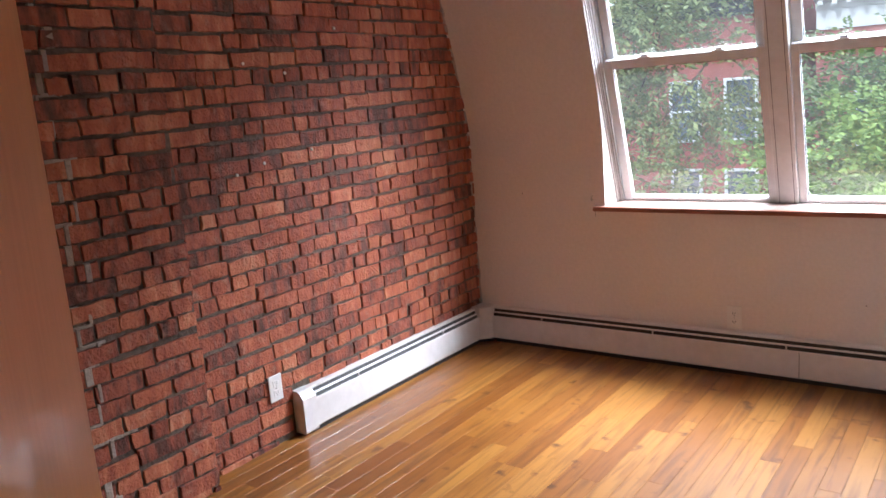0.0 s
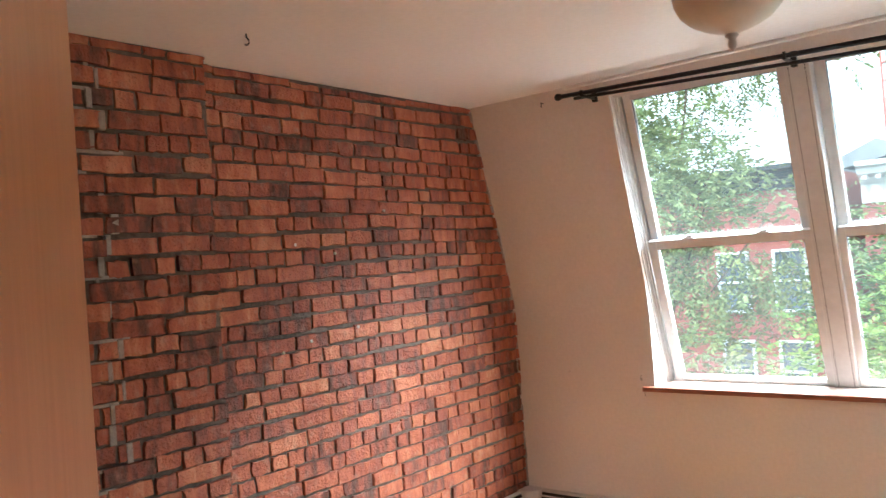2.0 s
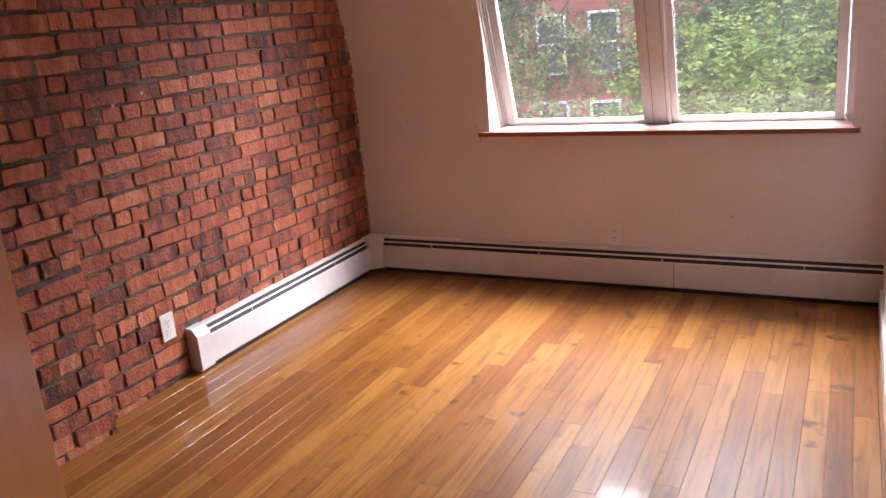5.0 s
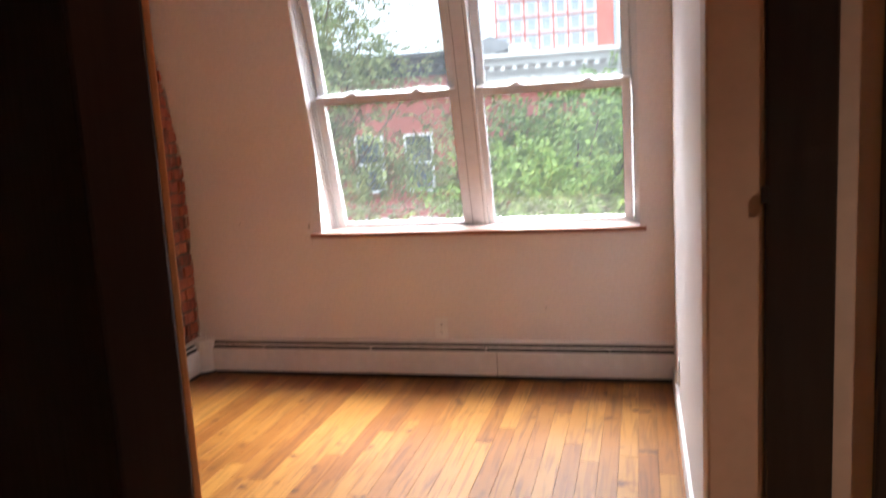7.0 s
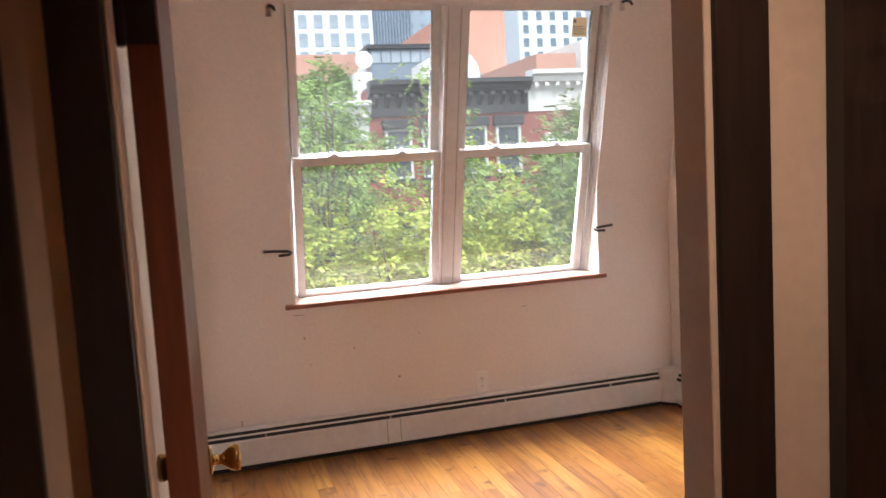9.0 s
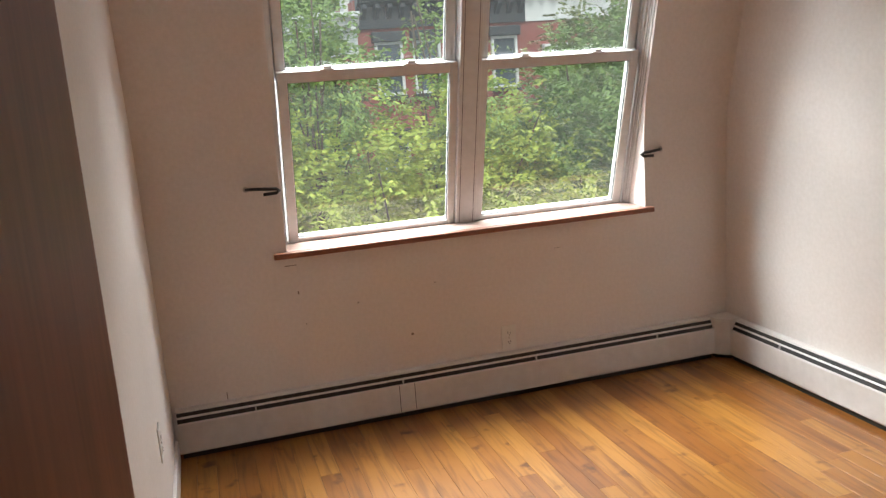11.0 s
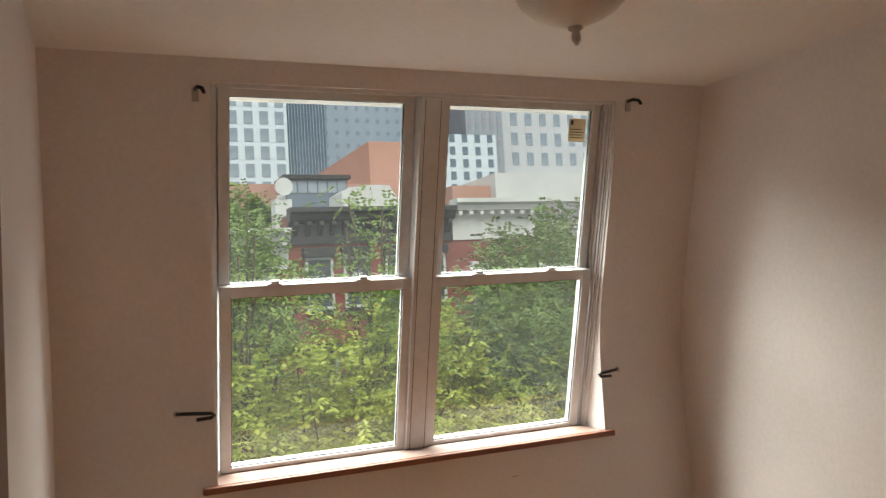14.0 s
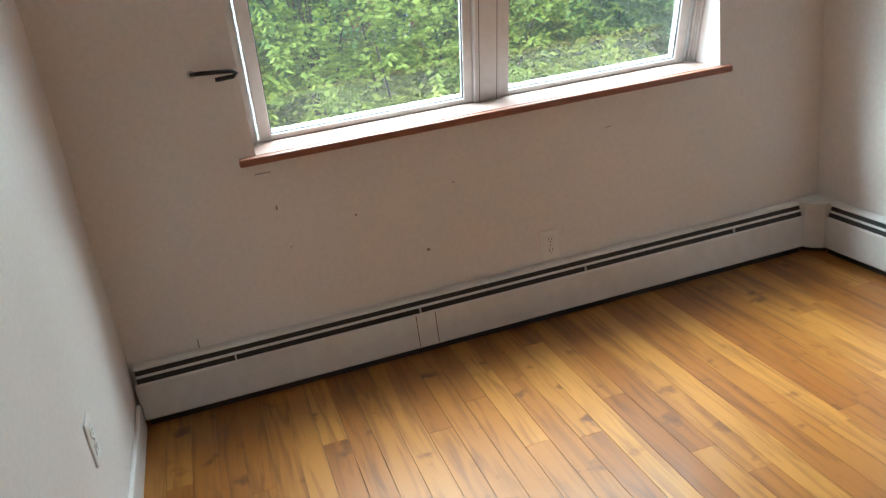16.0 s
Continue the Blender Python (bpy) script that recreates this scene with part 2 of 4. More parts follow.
M = {
    "wall": material("wall_paint", (0.70, 0.655, 0.625), (0.78, 0.735, 0.71), 0.55, 60, 1.3, 0.06),
    "ceiling": material("ceiling_paint", (0.74, 0.70, 0.65), (0.80, 0.76, 0.72), 0.7, 50, 1.0, 0.05),
    "trim": material("white_trim_paint", (0.72, 0.70, 0.68), (0.82, 0.80, 0.78), 0.35, 45, 3, 0.05),
    "vinyl": material("white_window_vinyl", (0.60, 0.59, 0.58), (0.70, 0.69, 0.68), 0.35, 30, 4, 0.02),
    "enamel": material("heater_enamel", (0.66, 0.64, 0.62), (0.76, 0.74, 0.72), 0.32, 25, 3, 0.03),
    "slot": material("black_gap_fill", (0.012, 0.011, 0.01), (0.03, 0.027, 0.025), 0.6),
    "mortar": material("old_mortar", (0.062, 0.047, 0.036), (0.18, 0.145, 0.115), 0.9, 60, 5, 0.6),
    "pale_mortar": material("pale_mortar", (0.30, 0.26, 0.22), (0.45, 0.40, 0.35), 0.9, 60, 8, 0.6),
    "cement": material("grey_cement", (0.07, 0.055, 0.04), (0.15, 0.12, 0.09), 0.9, 30, 6, 0.9),
    "brick": brick_material("worn_brick", False),
    "brick_far": brick_material("worn_brick_joined", True),
    "plank": plank_material("honey_oak"),
    "floor_under": material("floor_gap", (0.05, 0.02, 0.008), (0.10, 0.04, 0.015), 0.7),
    "door": material("orange_stained_wood", (0.60, 0.285, 0.10), (0.70, 0.36, 0.145), 0.33, 12, 2, 0.03, stretch=(6, 6, 0.5), coat=0.2),
    "door_red": material("red_brown_wood", (0.13, 0.045, 0.026), (0.21, 0.075, 0.042), 0.5, 12, 2, 0.03, stretch=(6, 6, 0.5), coat=0.0, spec=0.25),
    "casing": material("dark_stained_casing", (0.012, 0.009, 0.008), (0.024, 0.018, 0.016), 0.35, 20, 3, 0.05, stretch=(4, 4, 0.5)),
    "jamb": material("beige_jamb_paint", (0.50, 0.40, 0.33), (0.58, 0.47, 0.40), 0.5, 40, 3, 0.05),
    "sill_wood": material("red_brown_sill", (0.20, 0.075, 0.045), (0.32, 0.13, 0.08), 0.45, 25, 4, 0.1, stretch=(0.6, 5, 5)),
    "sill_top": material("worn_sill_top", (0.22, 0.105, 0.07), (0.44, 0.35, 0.31), 0.45, 9, 2.2, 0.08),
    "black": material("black_metal", (0.012, 0.012, 0.013), (0.03, 0.03, 0.032), 0.4, metallic=0.3),
    "brass": material("aged_brass", (0.55, 0.36, 0.12), (0.70, 0.50, 0.20), 0.22, metallic=1.0, bump=0.02),
    "nickel": material("dull_nickel", (0.45, 0.43, 0.40), (0.60, 0.58, 0.55), 0.35, metallic=1.0, bump=0.02),
    "bowl": material("frosted_lamp_glass", (0.55, 0.50, 0.43), (0.66, 0.61, 0.54), 0.35, 14, 3, 0.02),
    "plate": material("white_plate", (0.74, 0.73, 0.70), (0.80, 0.79, 0.76), 0.4, bump=0.0),
    "paper": material("yellowed_label", (0.55, 0.47, 0.34), (0.62, 0.54, 0.40), 0.7, bump=0.0),
    "scuff": material("plaster_scuff", (0.22, 0.18, 0.15), (0.34, 0.29, 0.25), 0.8, bump=0.0),
    "ink": material("label_ink", (0.12, 0.10, 0.08), (0.2, 0.17, 0.13), 0.8, bump=0.0),
    "gasket": material("grey_rubber", (0.05, 0.05, 0.052), (0.09, 0.09, 0.092), 0.7, bump=0.0),
    "glass": glass_material("window_glass"),
    "asphalt": material("asphalt", (0.04, 0.04, 0.042), (0.07, 0.07, 0.072), 0.85, 30, 0.6, 0.2),
    "redwall": material("red_painted_brick", (0.24, 0.07, 0.055), (0.32, 0.10, 0.08), 0.8, 3, 0.4, 0.1),
    "white_stone": material("white_painted_stone", (0.58, 0.57, 0.56), (0.72, 0.71, 0.70), 0.7, 3, 0.5, 0.1),
    "black_cornice": material("black_cornice_paint", (0.02, 0.021, 0.025), (0.04, 0.042, 0.048), 0.5, 3, 0.6, 0.05),
    "dark_pane": material("dark_pane", (0.05, 0.06, 0.075), (0.11, 0.13, 0.15), 0.12, 1, 0.3, 0.0),
    "roofing": material("flat_roofing", (0.16, 0.16, 0.17), (0.26, 0.26, 0.27), 0.9, 2, 0.3, 0.1),
    "tower_white": material("white_panel_tower", (0.62, 0.68, 0.74), (0.72, 0.78, 0.84), 0.6, 0.5, 0.05, 0.0),
    "tower_dark": material("slate_glass_tower", (0.12, 0.16, 0.21), (0.18, 0.23, 0.29), 0.25, 0.5, 0.05, 0.0),
    "tower_blue": material("blue_grey_tower", (0.34, 0.41, 0.51), (0.41, 0.48, 0.57), 0.45, 0.5, 0.05, 0.0),
    "tower_brown": material("grey_brown_tower", (0.32, 0.31, 0.34), (0.43, 0.41, 0.43), 0.6, 0.5, 0.05, 0.0),
    "tower_orange": material("orange_brick_block", (0.46, 0.24, 0.18), (0.53, 0.30, 0.24), 0.8, 1, 0.1, 0.0),
    "tower_red": material("red_panel_tower", (0.46, 0.12, 0.09), (0.54, 0.17, 0.13), 0.6, 1, 0.1, 0.0),
    "tower_pale": material("pale_panel_tower", (0.56, 0.56, 0.59), (0.66, 0.66, 0.69), 0.6, 1, 0.1, 0.0),
    "tower_pane": material("tower_pane", (0.24, 0.29, 0.35), (0.36, 0.41, 0.47), 0.2, 0.6, 0.1, 0.0),
    "bark": material("bark", (0.07, 0.05, 0.035), (0.14, 0.105, 0.075), 0.9, 20, 3, 0.5),
    "leaf": material("yellow_green_leaf", (0.17, 0.235, 0.03), (0.52, 0.57, 0.10), 0.5, 4, 0.6, 0.0, by_island=0.55),
    "leaf_mid": material("mid_green_leaf", (0.095, 0.16, 0.03), (0.29, 0.39, 0.085), 0.5, 4, 0.6, 0.0, by_island=0.55),
    "leaf_deep": material("deep_green_leaf", (0.075, 0.14, 0.03), (0.25, 0.345, 0.085), 0.5, 4, 0.6, 0.0, by_island=0.55),
    "leaf_dry": material("dull_olive_leaf", (0.09, 0.12, 0.045), (0.28, 0.30, 0.11), 0.55, 4, 0.6, 0.0, by_island=0.55),
}
pp = M["paper"].node_tree
see = pp.nodes.new("ShaderNodeBsdfTranslucent")
see.inputs["Color"].default_value = (0.42, 0.40, 0.34, 1)
both = pp.nodes.new("ShaderNodeAddShader")
pp.links.new(pp.nodes["Principled BSDF"].outputs[0], both.inputs[0])
pp.links.new(see.outputs[0], both.inputs[1])
pp.links.new(both.outputs[0], pp.nodes["Material Output"].inputs["Surface"])
# emissive lens surface of the added hall fill light
glow = M["glow"] = material("fill_lens_glow", (0.8, 0.7, 0.55), (0.85, 0.75, 0.6), 0.4, bump=0.0)
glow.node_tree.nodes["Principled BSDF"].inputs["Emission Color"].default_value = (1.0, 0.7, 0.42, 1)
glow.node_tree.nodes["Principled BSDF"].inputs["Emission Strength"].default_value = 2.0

# ---------------------------------------------------------------- the plan (metres)
BRICK_X, R1_RIGHT, R2_LEFT, R2_RIGHT = -2.63, 0.04, 0.132, 2.82
FRONT, KINK, SLOPE_TOP, CEIL = 4.05, 1.27, 3.755, 2.355
HALL_FACE, ROOM_FACE, HALL_BACK, HALL_END = 0.89, 0.96, -1.25, 1.165
D1_L, D1_R, D2_L, D2_R = -0.95, -0.042, 0.186, 0.886
DOOR_H = 2.04
FLOOR, HEATER_Z = 0.042, 0.031
SILL_Z, HEAD_Z = 0.84, 2.276
W_HALF, LEAN = 0.848, 16.4
W1_X, W2_X = -0.965, 1.518


def front_y(z):
    slope, half = (FRONT - SLOPE_TOP) / (CEIL - KINK), 0.16
    if z <= KINK - half:
        return FRONT
    if z >= KINK + half:
        return FRONT - slope * (z - KINK)
    return FRONT - slope * (z - KINK + half) ** 2 / (4 * half)


def outer_y(z):
    return 4.335 - max(0.0, z - 0.84) * math.tan(radians(16.4))


def front_piece(bm, x0, x1, z0, z1):
    zs = sorted({z0, z1} | {k for k in (0.84, *(KINK - 0.16 + 0.02 * i for i in range(17))) if z0 < k < z1})
    inner = [(front_y(z), z) for z in zs]
    outer = [(outer_y(z), z) for z in reversed(zs)]
    bm_prism(bm, inner + outer, x0, x1)


def front_wall(name, x0, x1, wx, label):
    bm = bmesh.new()
    front_piece(bm, x0, x1, -0.25, SILL_Z - 0.026)
    front_piece(bm, x0, wx - W_HALF, SILL_Z - 0.026, HEAD_Z)
    front_piece(bm, wx + W_HALF, x1, SILL_Z - 0.026, HEAD_Z)
    front_piece(bm, x0, x1, HEAD_Z, CEIL + 0.25)
    return tagged(part(name, bm, M["wall"]), label, "wall", kind="structure")


front_wall("wall_north_1", BRICK_X - 0.3, (R1_RIGHT + R2_LEFT) / 2, W1_X, "off-white plaster mansard wall leaning inward round a double window")
front_wall("wall_north_2", (R1_RIGHT + R2_LEFT) / 2, R2_RIGHT + 0.3, W2_X, "off-white plaster mansard wall with scuffs under the double window")

tagged(part("wall_party", box(BRICK_X - 0.3, BRICK_X - 0.003, -0.42, 4.42, -0.25, CEIL + 0.25), M["mortar"]), "exposed brick party wall with dark recessed mortar", "wall", kind="structure")
tagged(part("wall_divider", box(R1_RIGHT, R2_LEFT, ROOM_FACE, FRONT, 0, CEIL), M["wall"]), "thin white partition wall between the two bedrooms", "wall", kind="structure")
tagged(part("wall_east", box(R2_RIGHT, R2_RIGHT + 0.3, ROOM_FACE, FRONT + 0.02, -0.25, CEIL + 0.25), M["wall"]), "plain white bedroom wall above a baseboard heater", "wall", kind="structure")

# wall with the two doorways
bm = bmesh.new()
bm_box(bm, D1_L - 0.09, D1_L + 0.02, HALL_BACK, 0.69, 0, CEIL)
bm_box(bm, BRICK_X - 0.012, D1_L - 0.09, -0.42, -0.30, 0, CEIL)
bm_box(bm, D1_R + 0.058, D2_L - 0.005, HALL_FACE + 0.012, ROOM_FACE, 0, CEIL)
bm_box(bm, D2_R + 0.014, R2_RIGHT, HALL_FACE + 0.012, ROOM_FACE, 0, CEIL)
bm_box(bm, D1_L - 0.09, D1_R + 0.058, HALL_FACE + 0.012, ROOM_FACE, DOOR_H + 0.02, CEIL)
bm_box(bm, D2_L - 0.005, D2_R + 0.014, HALL_FACE + 0.012, ROOM_FACE, DOOR_H + 0.02, CEIL)
tagged(part("wall_south", bm, M["jamb"]), "beige painted wall pierced by two bedroom doorways", "wall", kind="structure")
tagged(part("wall_hall_back", box(BRICK_X - 0.3, R2_RIGHT + 0.3, HALL_BACK - 0.2, HALL_BACK, -0.25, CEIL + 0.25), M["jamb"]), "plain beige hall wall", "wall", kind="structure")
tagged(part("wall_hall_west", box(BRICK_X - 0.3, BRICK_X, HALL_BACK, -0.42, -0.25, CEIL + 0.25), M["jamb"]), "plain beige hall wall", "wall", kind="structure")
hall_end = tagged(part("wall_hall_east", box(HALL_END + 0.012, HALL_END + 0.3, HALL_BACK, HALL_FACE + 0.008, -0.25, CEIL + 0.25), M["mortar"]), "exposed brick wall at the end of the dark hall", "wall", kind="structure")

tagged(part("ceiling", box(BRICK_X - 0.3, R2_RIGHT + 0.3, HALL_BACK - 0.2, 4.35, CEIL, CEIL + 0.25), M["ceiling"]), "plain off-white plaster ceiling", "ceiling", kind="structure")
floor = tagged(part("floor", box(BRICK_X - 0.3, R2_RIGHT + 0.3, HALL_BACK - 0.2, 4.42, -0.25, FLOOR - 0.012), M["floor_under"]), "honey-coloured oak strip floor, glossy and worn", "floor", kind="structure")
tagged(part("floor_hall", box(BRICK_X, HALL_END, HALL_BACK, ROOM_FACE - 0.02, FLOOR - 0.012, FLOOR - 0.002), M["door"]), "dim wooden hall floor", "floor", kind="structure")

# ---------------------------------------------------------------- windows
def window(name, wx, label, sticker=False):
    base = Matrix.Translation((wx, 4.262, SILL_Z + 0.004)) @ pose(0, 0, 0, LEAN)
    win = thing(name, label, "window", base, kind="structure")
    top, side, mul = 1.512, 0.816, 0.05

    def piece(nm, bm, mt, parent=win, lab=""):
        return part(nm, bm, mt, parent, lab)
    # ribbed side tracks that step back from the plaster edge to the sashes
    ribs = [(W_HALF + 0.003, -0.060), (0.842, -0.060), (0.842, -0.047), (0.837, -0.047), (0.837, -0.043), (0.840, -0.043), (0.840, -0.036), (0.832, -0.036), (0.832, -0.030), (0.836, -0.030), (0.836, -0.020),
            (0.827, -0.020), (0.827, -0.012), (0.831, -0.012), (0.831, 0.002), (side + 0.004, 0.002), (side + 0.004, 0.012), (side + 0.008, 0.012), (side + 0.008, 0.051), (side - 0.016, 0.051), (side - 0.016, 0.058), (W_HALF + 0.003, 0.058)]
    for s in (-1, 1):
        piece("jamb_liner", prism([(s * u, w) for u, w in ribs], 0.0, top, "z"), M["vinyl"])
    piece("head_jamb", box(-0.826, 0.826, -0.052, 0.06, top - 0.020, top, 0.003), M["vinyl"])
    piece("bottom_jamb", box(-side, side, -0.02, 0.06, 0.0, 0.005, 0.001), M["vinyl"])
    piece("mullion", box(-mul, mul, -0.046, 0.06, 0.005, top - 0.020, 0.004), M["vinyl"])
    for s in (-1, 1):
        piece("mullion_seam", box(s * mul * 0.66 - 0.001, s * mul * 0.66 + 0.001, -0.0468, -0.045, 0.012, top - 0.03), M["slot"])
    for s in (-1, 1):
        x0, x1 = sorted((s * mul, s * side))
        for sash, w0, v0, v1 in (("lower_sash", -0.028, 0.005, 0.760), ("upper_sash", 0.012, 0.728, top - 0.020)):
            low = sash == "lower_sash"
            r_lo, r_hi = (0.020, 0.045) if low else (0.030, 0.030)
            st_in, st_out = (0.036, 0.043) if low else (0.047, 0.043)
            a, b = (st_in, st_out) if s > 0 else (st_out, st_in)
            bm = bmesh.new()
            bm_box(bm, x0 + 0.002, x0 + a, w0, w0 + 0.036, v0, v1, 0.003)
            bm_box(bm, x1 - b, x1 - 0.002, w0, w0 + 0.036, v0, v1, 0.003)
            bm_box(bm, x0 + a, x1 - b, w0 + 0.001, w0 + 0.035, v0, v0 + r_lo, 0.002)
            bm_box(bm, x0 + a, x1 - b, w0 + 0.001, w0 + 0.035, v1 - r_hi, v1, 0.002)
            so = piece(sash, bm, M["vinyl"])
            # dark rubber bead round the pane
            bead = bmesh.new()
            g0, g1, h0, h1 = x0 + a, x1 - b, v0 + r_lo, v1 - r_hi
            bm_box(bead, g0, g0 + 0.003, w0 + 0.009, w0 + 0.014, h0, h1)
            bm_box(bead, g1 - 0.003, g1, w0 + 0.009, w0 + 0.014, h0, h1)
            bm_box(bead, g0 + 0.003, g1 - 0.003, w0 + 0.009, w0 + 0.014, h0, h0 + 0.003)
            bm_box(bead, g0 + 0.003, g1 - 0.003, w0 + 0.009, w0 + 0.014, h1 - 0.003, h1)
            part("gasket", bead, M["gasket"], so, "thin grey rubber gasket")
            pane = part("pane", box(g0 - 0.004, g1 + 0.004, w0 + 0.015, w0 + 0.019, h0 - 0.004, h1 + 0.004), M["glass"], so)
            pane.visible_shadow = False
        for f in (0.27, 0.73):
            u = x0 + (x1 - x0) * f
            bm = bmesh.new()
            bm_box(bm, u - 0.03, u + 0.03, -0.026, 0.006, 0.760, 0.765, 0.002)
            bm_box(bm, u - 0.014, u + 0.02, -0.022, -0.002, 0.765, 0.775, 0.003)
            piece("sash_lock", bm, M["vinyl"], win, "white cam lock on the meeting rail")
    if sticker:
        tag = part("paper_label", box(0.668, 0.752, 0.0255, 0.0268, 1.325, 1.425), M["paper"], win, "yellowed paper label stuck on the pane")
        part("print_mark", box(0.675, 0.689, 0.0246, 0.0256, 1.398, 1.417), M["ink"], tag)
        for i in range(4):
            part("print_line", box(0.677, 0.744 - 0.008 * (i % 2), 0.0248, 0.0256, 1.341 + i * 0.012, 1.344 + i * 0.012), M["ink"], tag)
    # wooden stool with worn paint
    sill = thing("window_sill", "red-brown wooden window sill with worn white paint", "window sill", (wx, 0, 0), kind="structure")
    part("nosing", box(-W_HALF - 0.055, W_HALF + 0.03, FRONT - 0.035, FRONT - 0.003, SILL_Z - 0.024, SILL_Z, 0.004), M["sill_wood"], sill)
    part("stool", box(-W_HALF + 0.002, W_HALF - 0.002, FRONT - 0.003, 4.33, SILL_Z - 0.024, SILL_Z + 0.001), M["sill_top"], sill)
    return win


window("window_1", W1_X, "white vinyl pair of double-hung windows leaning with the mansard")
window("window_2", W2_X, "white vinyl pair of double-hung windows with a paper label", sticker=True)

# ---------------------------------------------------------------- door frames
def frame_piece(name, x0, x1, y0, y1, z0, z1, mt, parent, bevel=0.003):
    return part(name, box(x0, x1, y0, y1, z0, z1, bevel), M[mt], parent)


def door_frame(name, xl, xr, label, left, right):
    """left and right: (jamb width, casing width) on each side of the opening."""
    f = thing(name, label, "door frame", (0, 0, 0), kind="structure")
    if left:
        frame_piece("jamb", xl - left[0], xl, HALL_FACE, ROOM_FACE + 0.004, 0, DOOR_H, "jamb", f)
        frame_piece("casing", xl - left[0] - left[1], xl - left[0], HALL_FACE - 0.006, HALL_FACE + 0.011, 0, DOOR_H + 0.06, "casing", f)
    frame_piece("jamb", xr + right[2], xr + right[0] + right[2], HALL_FACE + (0.041 if right[2] else 0.0), ROOM_FACE + 0.004, 0, DOOR_H, "jamb", f)
    frame_piece("head", xl, xr, HALL_FACE, ROOM_FACE + 0.004, DOOR_H - 0.02, DOOR_H, "jamb", f)
    frame_piece("casing", xr + right[0], xr + right[0] + right[1], HALL_FACE - 0.006, HALL_FACE + (0.04 if right[2] else 0.011), 0, DOOR_H + 0.06, "casing", f)
    frame_piece("head_casing", xl, xr + right[0], HALL_FACE - 0.006, HALL_FACE + 0.011, DOOR_H, DOOR_H + 0.06, "casing", f)
    return f


frame_1 = door_frame("door_1_frame", D1_L, D1_R, "beige door jamb with dark stained hall casing", None, (0.06, 0.07, 0.0))
frame_2 = door_frame("door_2_frame", D2_L + 0.005, D2_R, "beige door jamb with dark stained hall casing", (0.005, 0.055), (0.012, 0.082, 0.0))
bm = bmesh.new()
bm_box(bm, D1_R + 0.055, D1_R + 0.063, HALL_FACE - 0.009, HALL_FACE - 0.004, 1.278, 1.296, 0.001)
part("strike_plate", bm, M["casing"], frame_1, "small dark strike plate")
tagged(part("trim", box(1.082, 1.158, HALL_FACE - 0.02, HALL_FACE + 0.011, 0, CEIL), M["casing"]), "dark stained upright trim board in the hall corner", "trim", kind="structure")


def knob(parent, x, y0, side, z):
    k = part("door_knob", lathe([(0.026, 0.0), (0.028, 0.003), (0.024, 0.006), (0.011, 0.008), (0.010, 0.022), (0.014, 0.028), (0.024, 0.040), (0.0275, 0.052), (0.026, 0.058), (0.012, 0.061)], (0, 0, 0), 24, "y"), M["brass"], parent, "polished brass door knob", smooth=True)
    k.matrix_basis = Matrix.Translation((x, y0, z)) @ (Matrix.Identity(4) if side > 0 else Matrix.Rotation(math.pi, 4, "Z"))


def door_leaf(name, hinge, angle, width, mt, label, knob_z, hinge_zs, drop=0.0, back=None):
    d = thing(name, label, "door", Matrix.Translation((*hinge, 0)) @ Matrix.Rotation(radians(angle), 4, "Z"), kind="structure")
    z0, z1 = FLOOR + 0.008, DOOR_H - 0.025
    # back: dark material that puts the hall's shade into the edge and outer face
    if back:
        part("slab", box(0.0, width, -0.018 - drop, 0.014 - drop, z0, z1, 0.002), M[back], d, "edge and hall face coloured nearly black for the hall's shade")
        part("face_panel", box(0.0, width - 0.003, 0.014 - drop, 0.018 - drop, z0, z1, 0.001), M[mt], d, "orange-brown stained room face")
    else:
        part("slab", box(0.0, width, -0.018 - drop, 0.018 - drop, z0, z1, 0.002), M[mt], d)
    knob(d, width - 0.065, 0.018 - drop, 1, knob_z)
    knob(d, width - 0.065, -0.018 - drop, -1, knob_z)
    part("latch_plate", box(width - 0.001, width + 0.0015, -0.012 - drop, 0.012 - drop, knob_z - 0.03, knob_z + 0.03, 0.0005), M["brass"], d)
    for z in hinge_zs:
        bm = bmesh.new()
        bm_box(bm, -0.004, 0.0, -0.016, 0.02, z - 0.042, z + 0.042, 0.001)
        bm_lathe(bm, [(0.006, z - 0.045), (0.007, z - 0.042), (0.007, z + 0.042), (0.006, z + 0.045)], (-0.004, 0.024, 0), 12)
        part("hinge", bm, M["black"], d, "dark painted butt hinge")
    return d


door_leaf("door_1", (-0.905, 0.708), -34.9, 0.731, "door", "flush wooden door, orange-brown, hall side blackened as shade, half open", 0.97, (0.25, 1.975), 0.018, "casing")
door_leaf("door_2", (0.218, 0.98), 90.0, 0.69, "door_red", "red-brown stained flush wooden door standing wide open", 0.93, (0.25, 1.675))

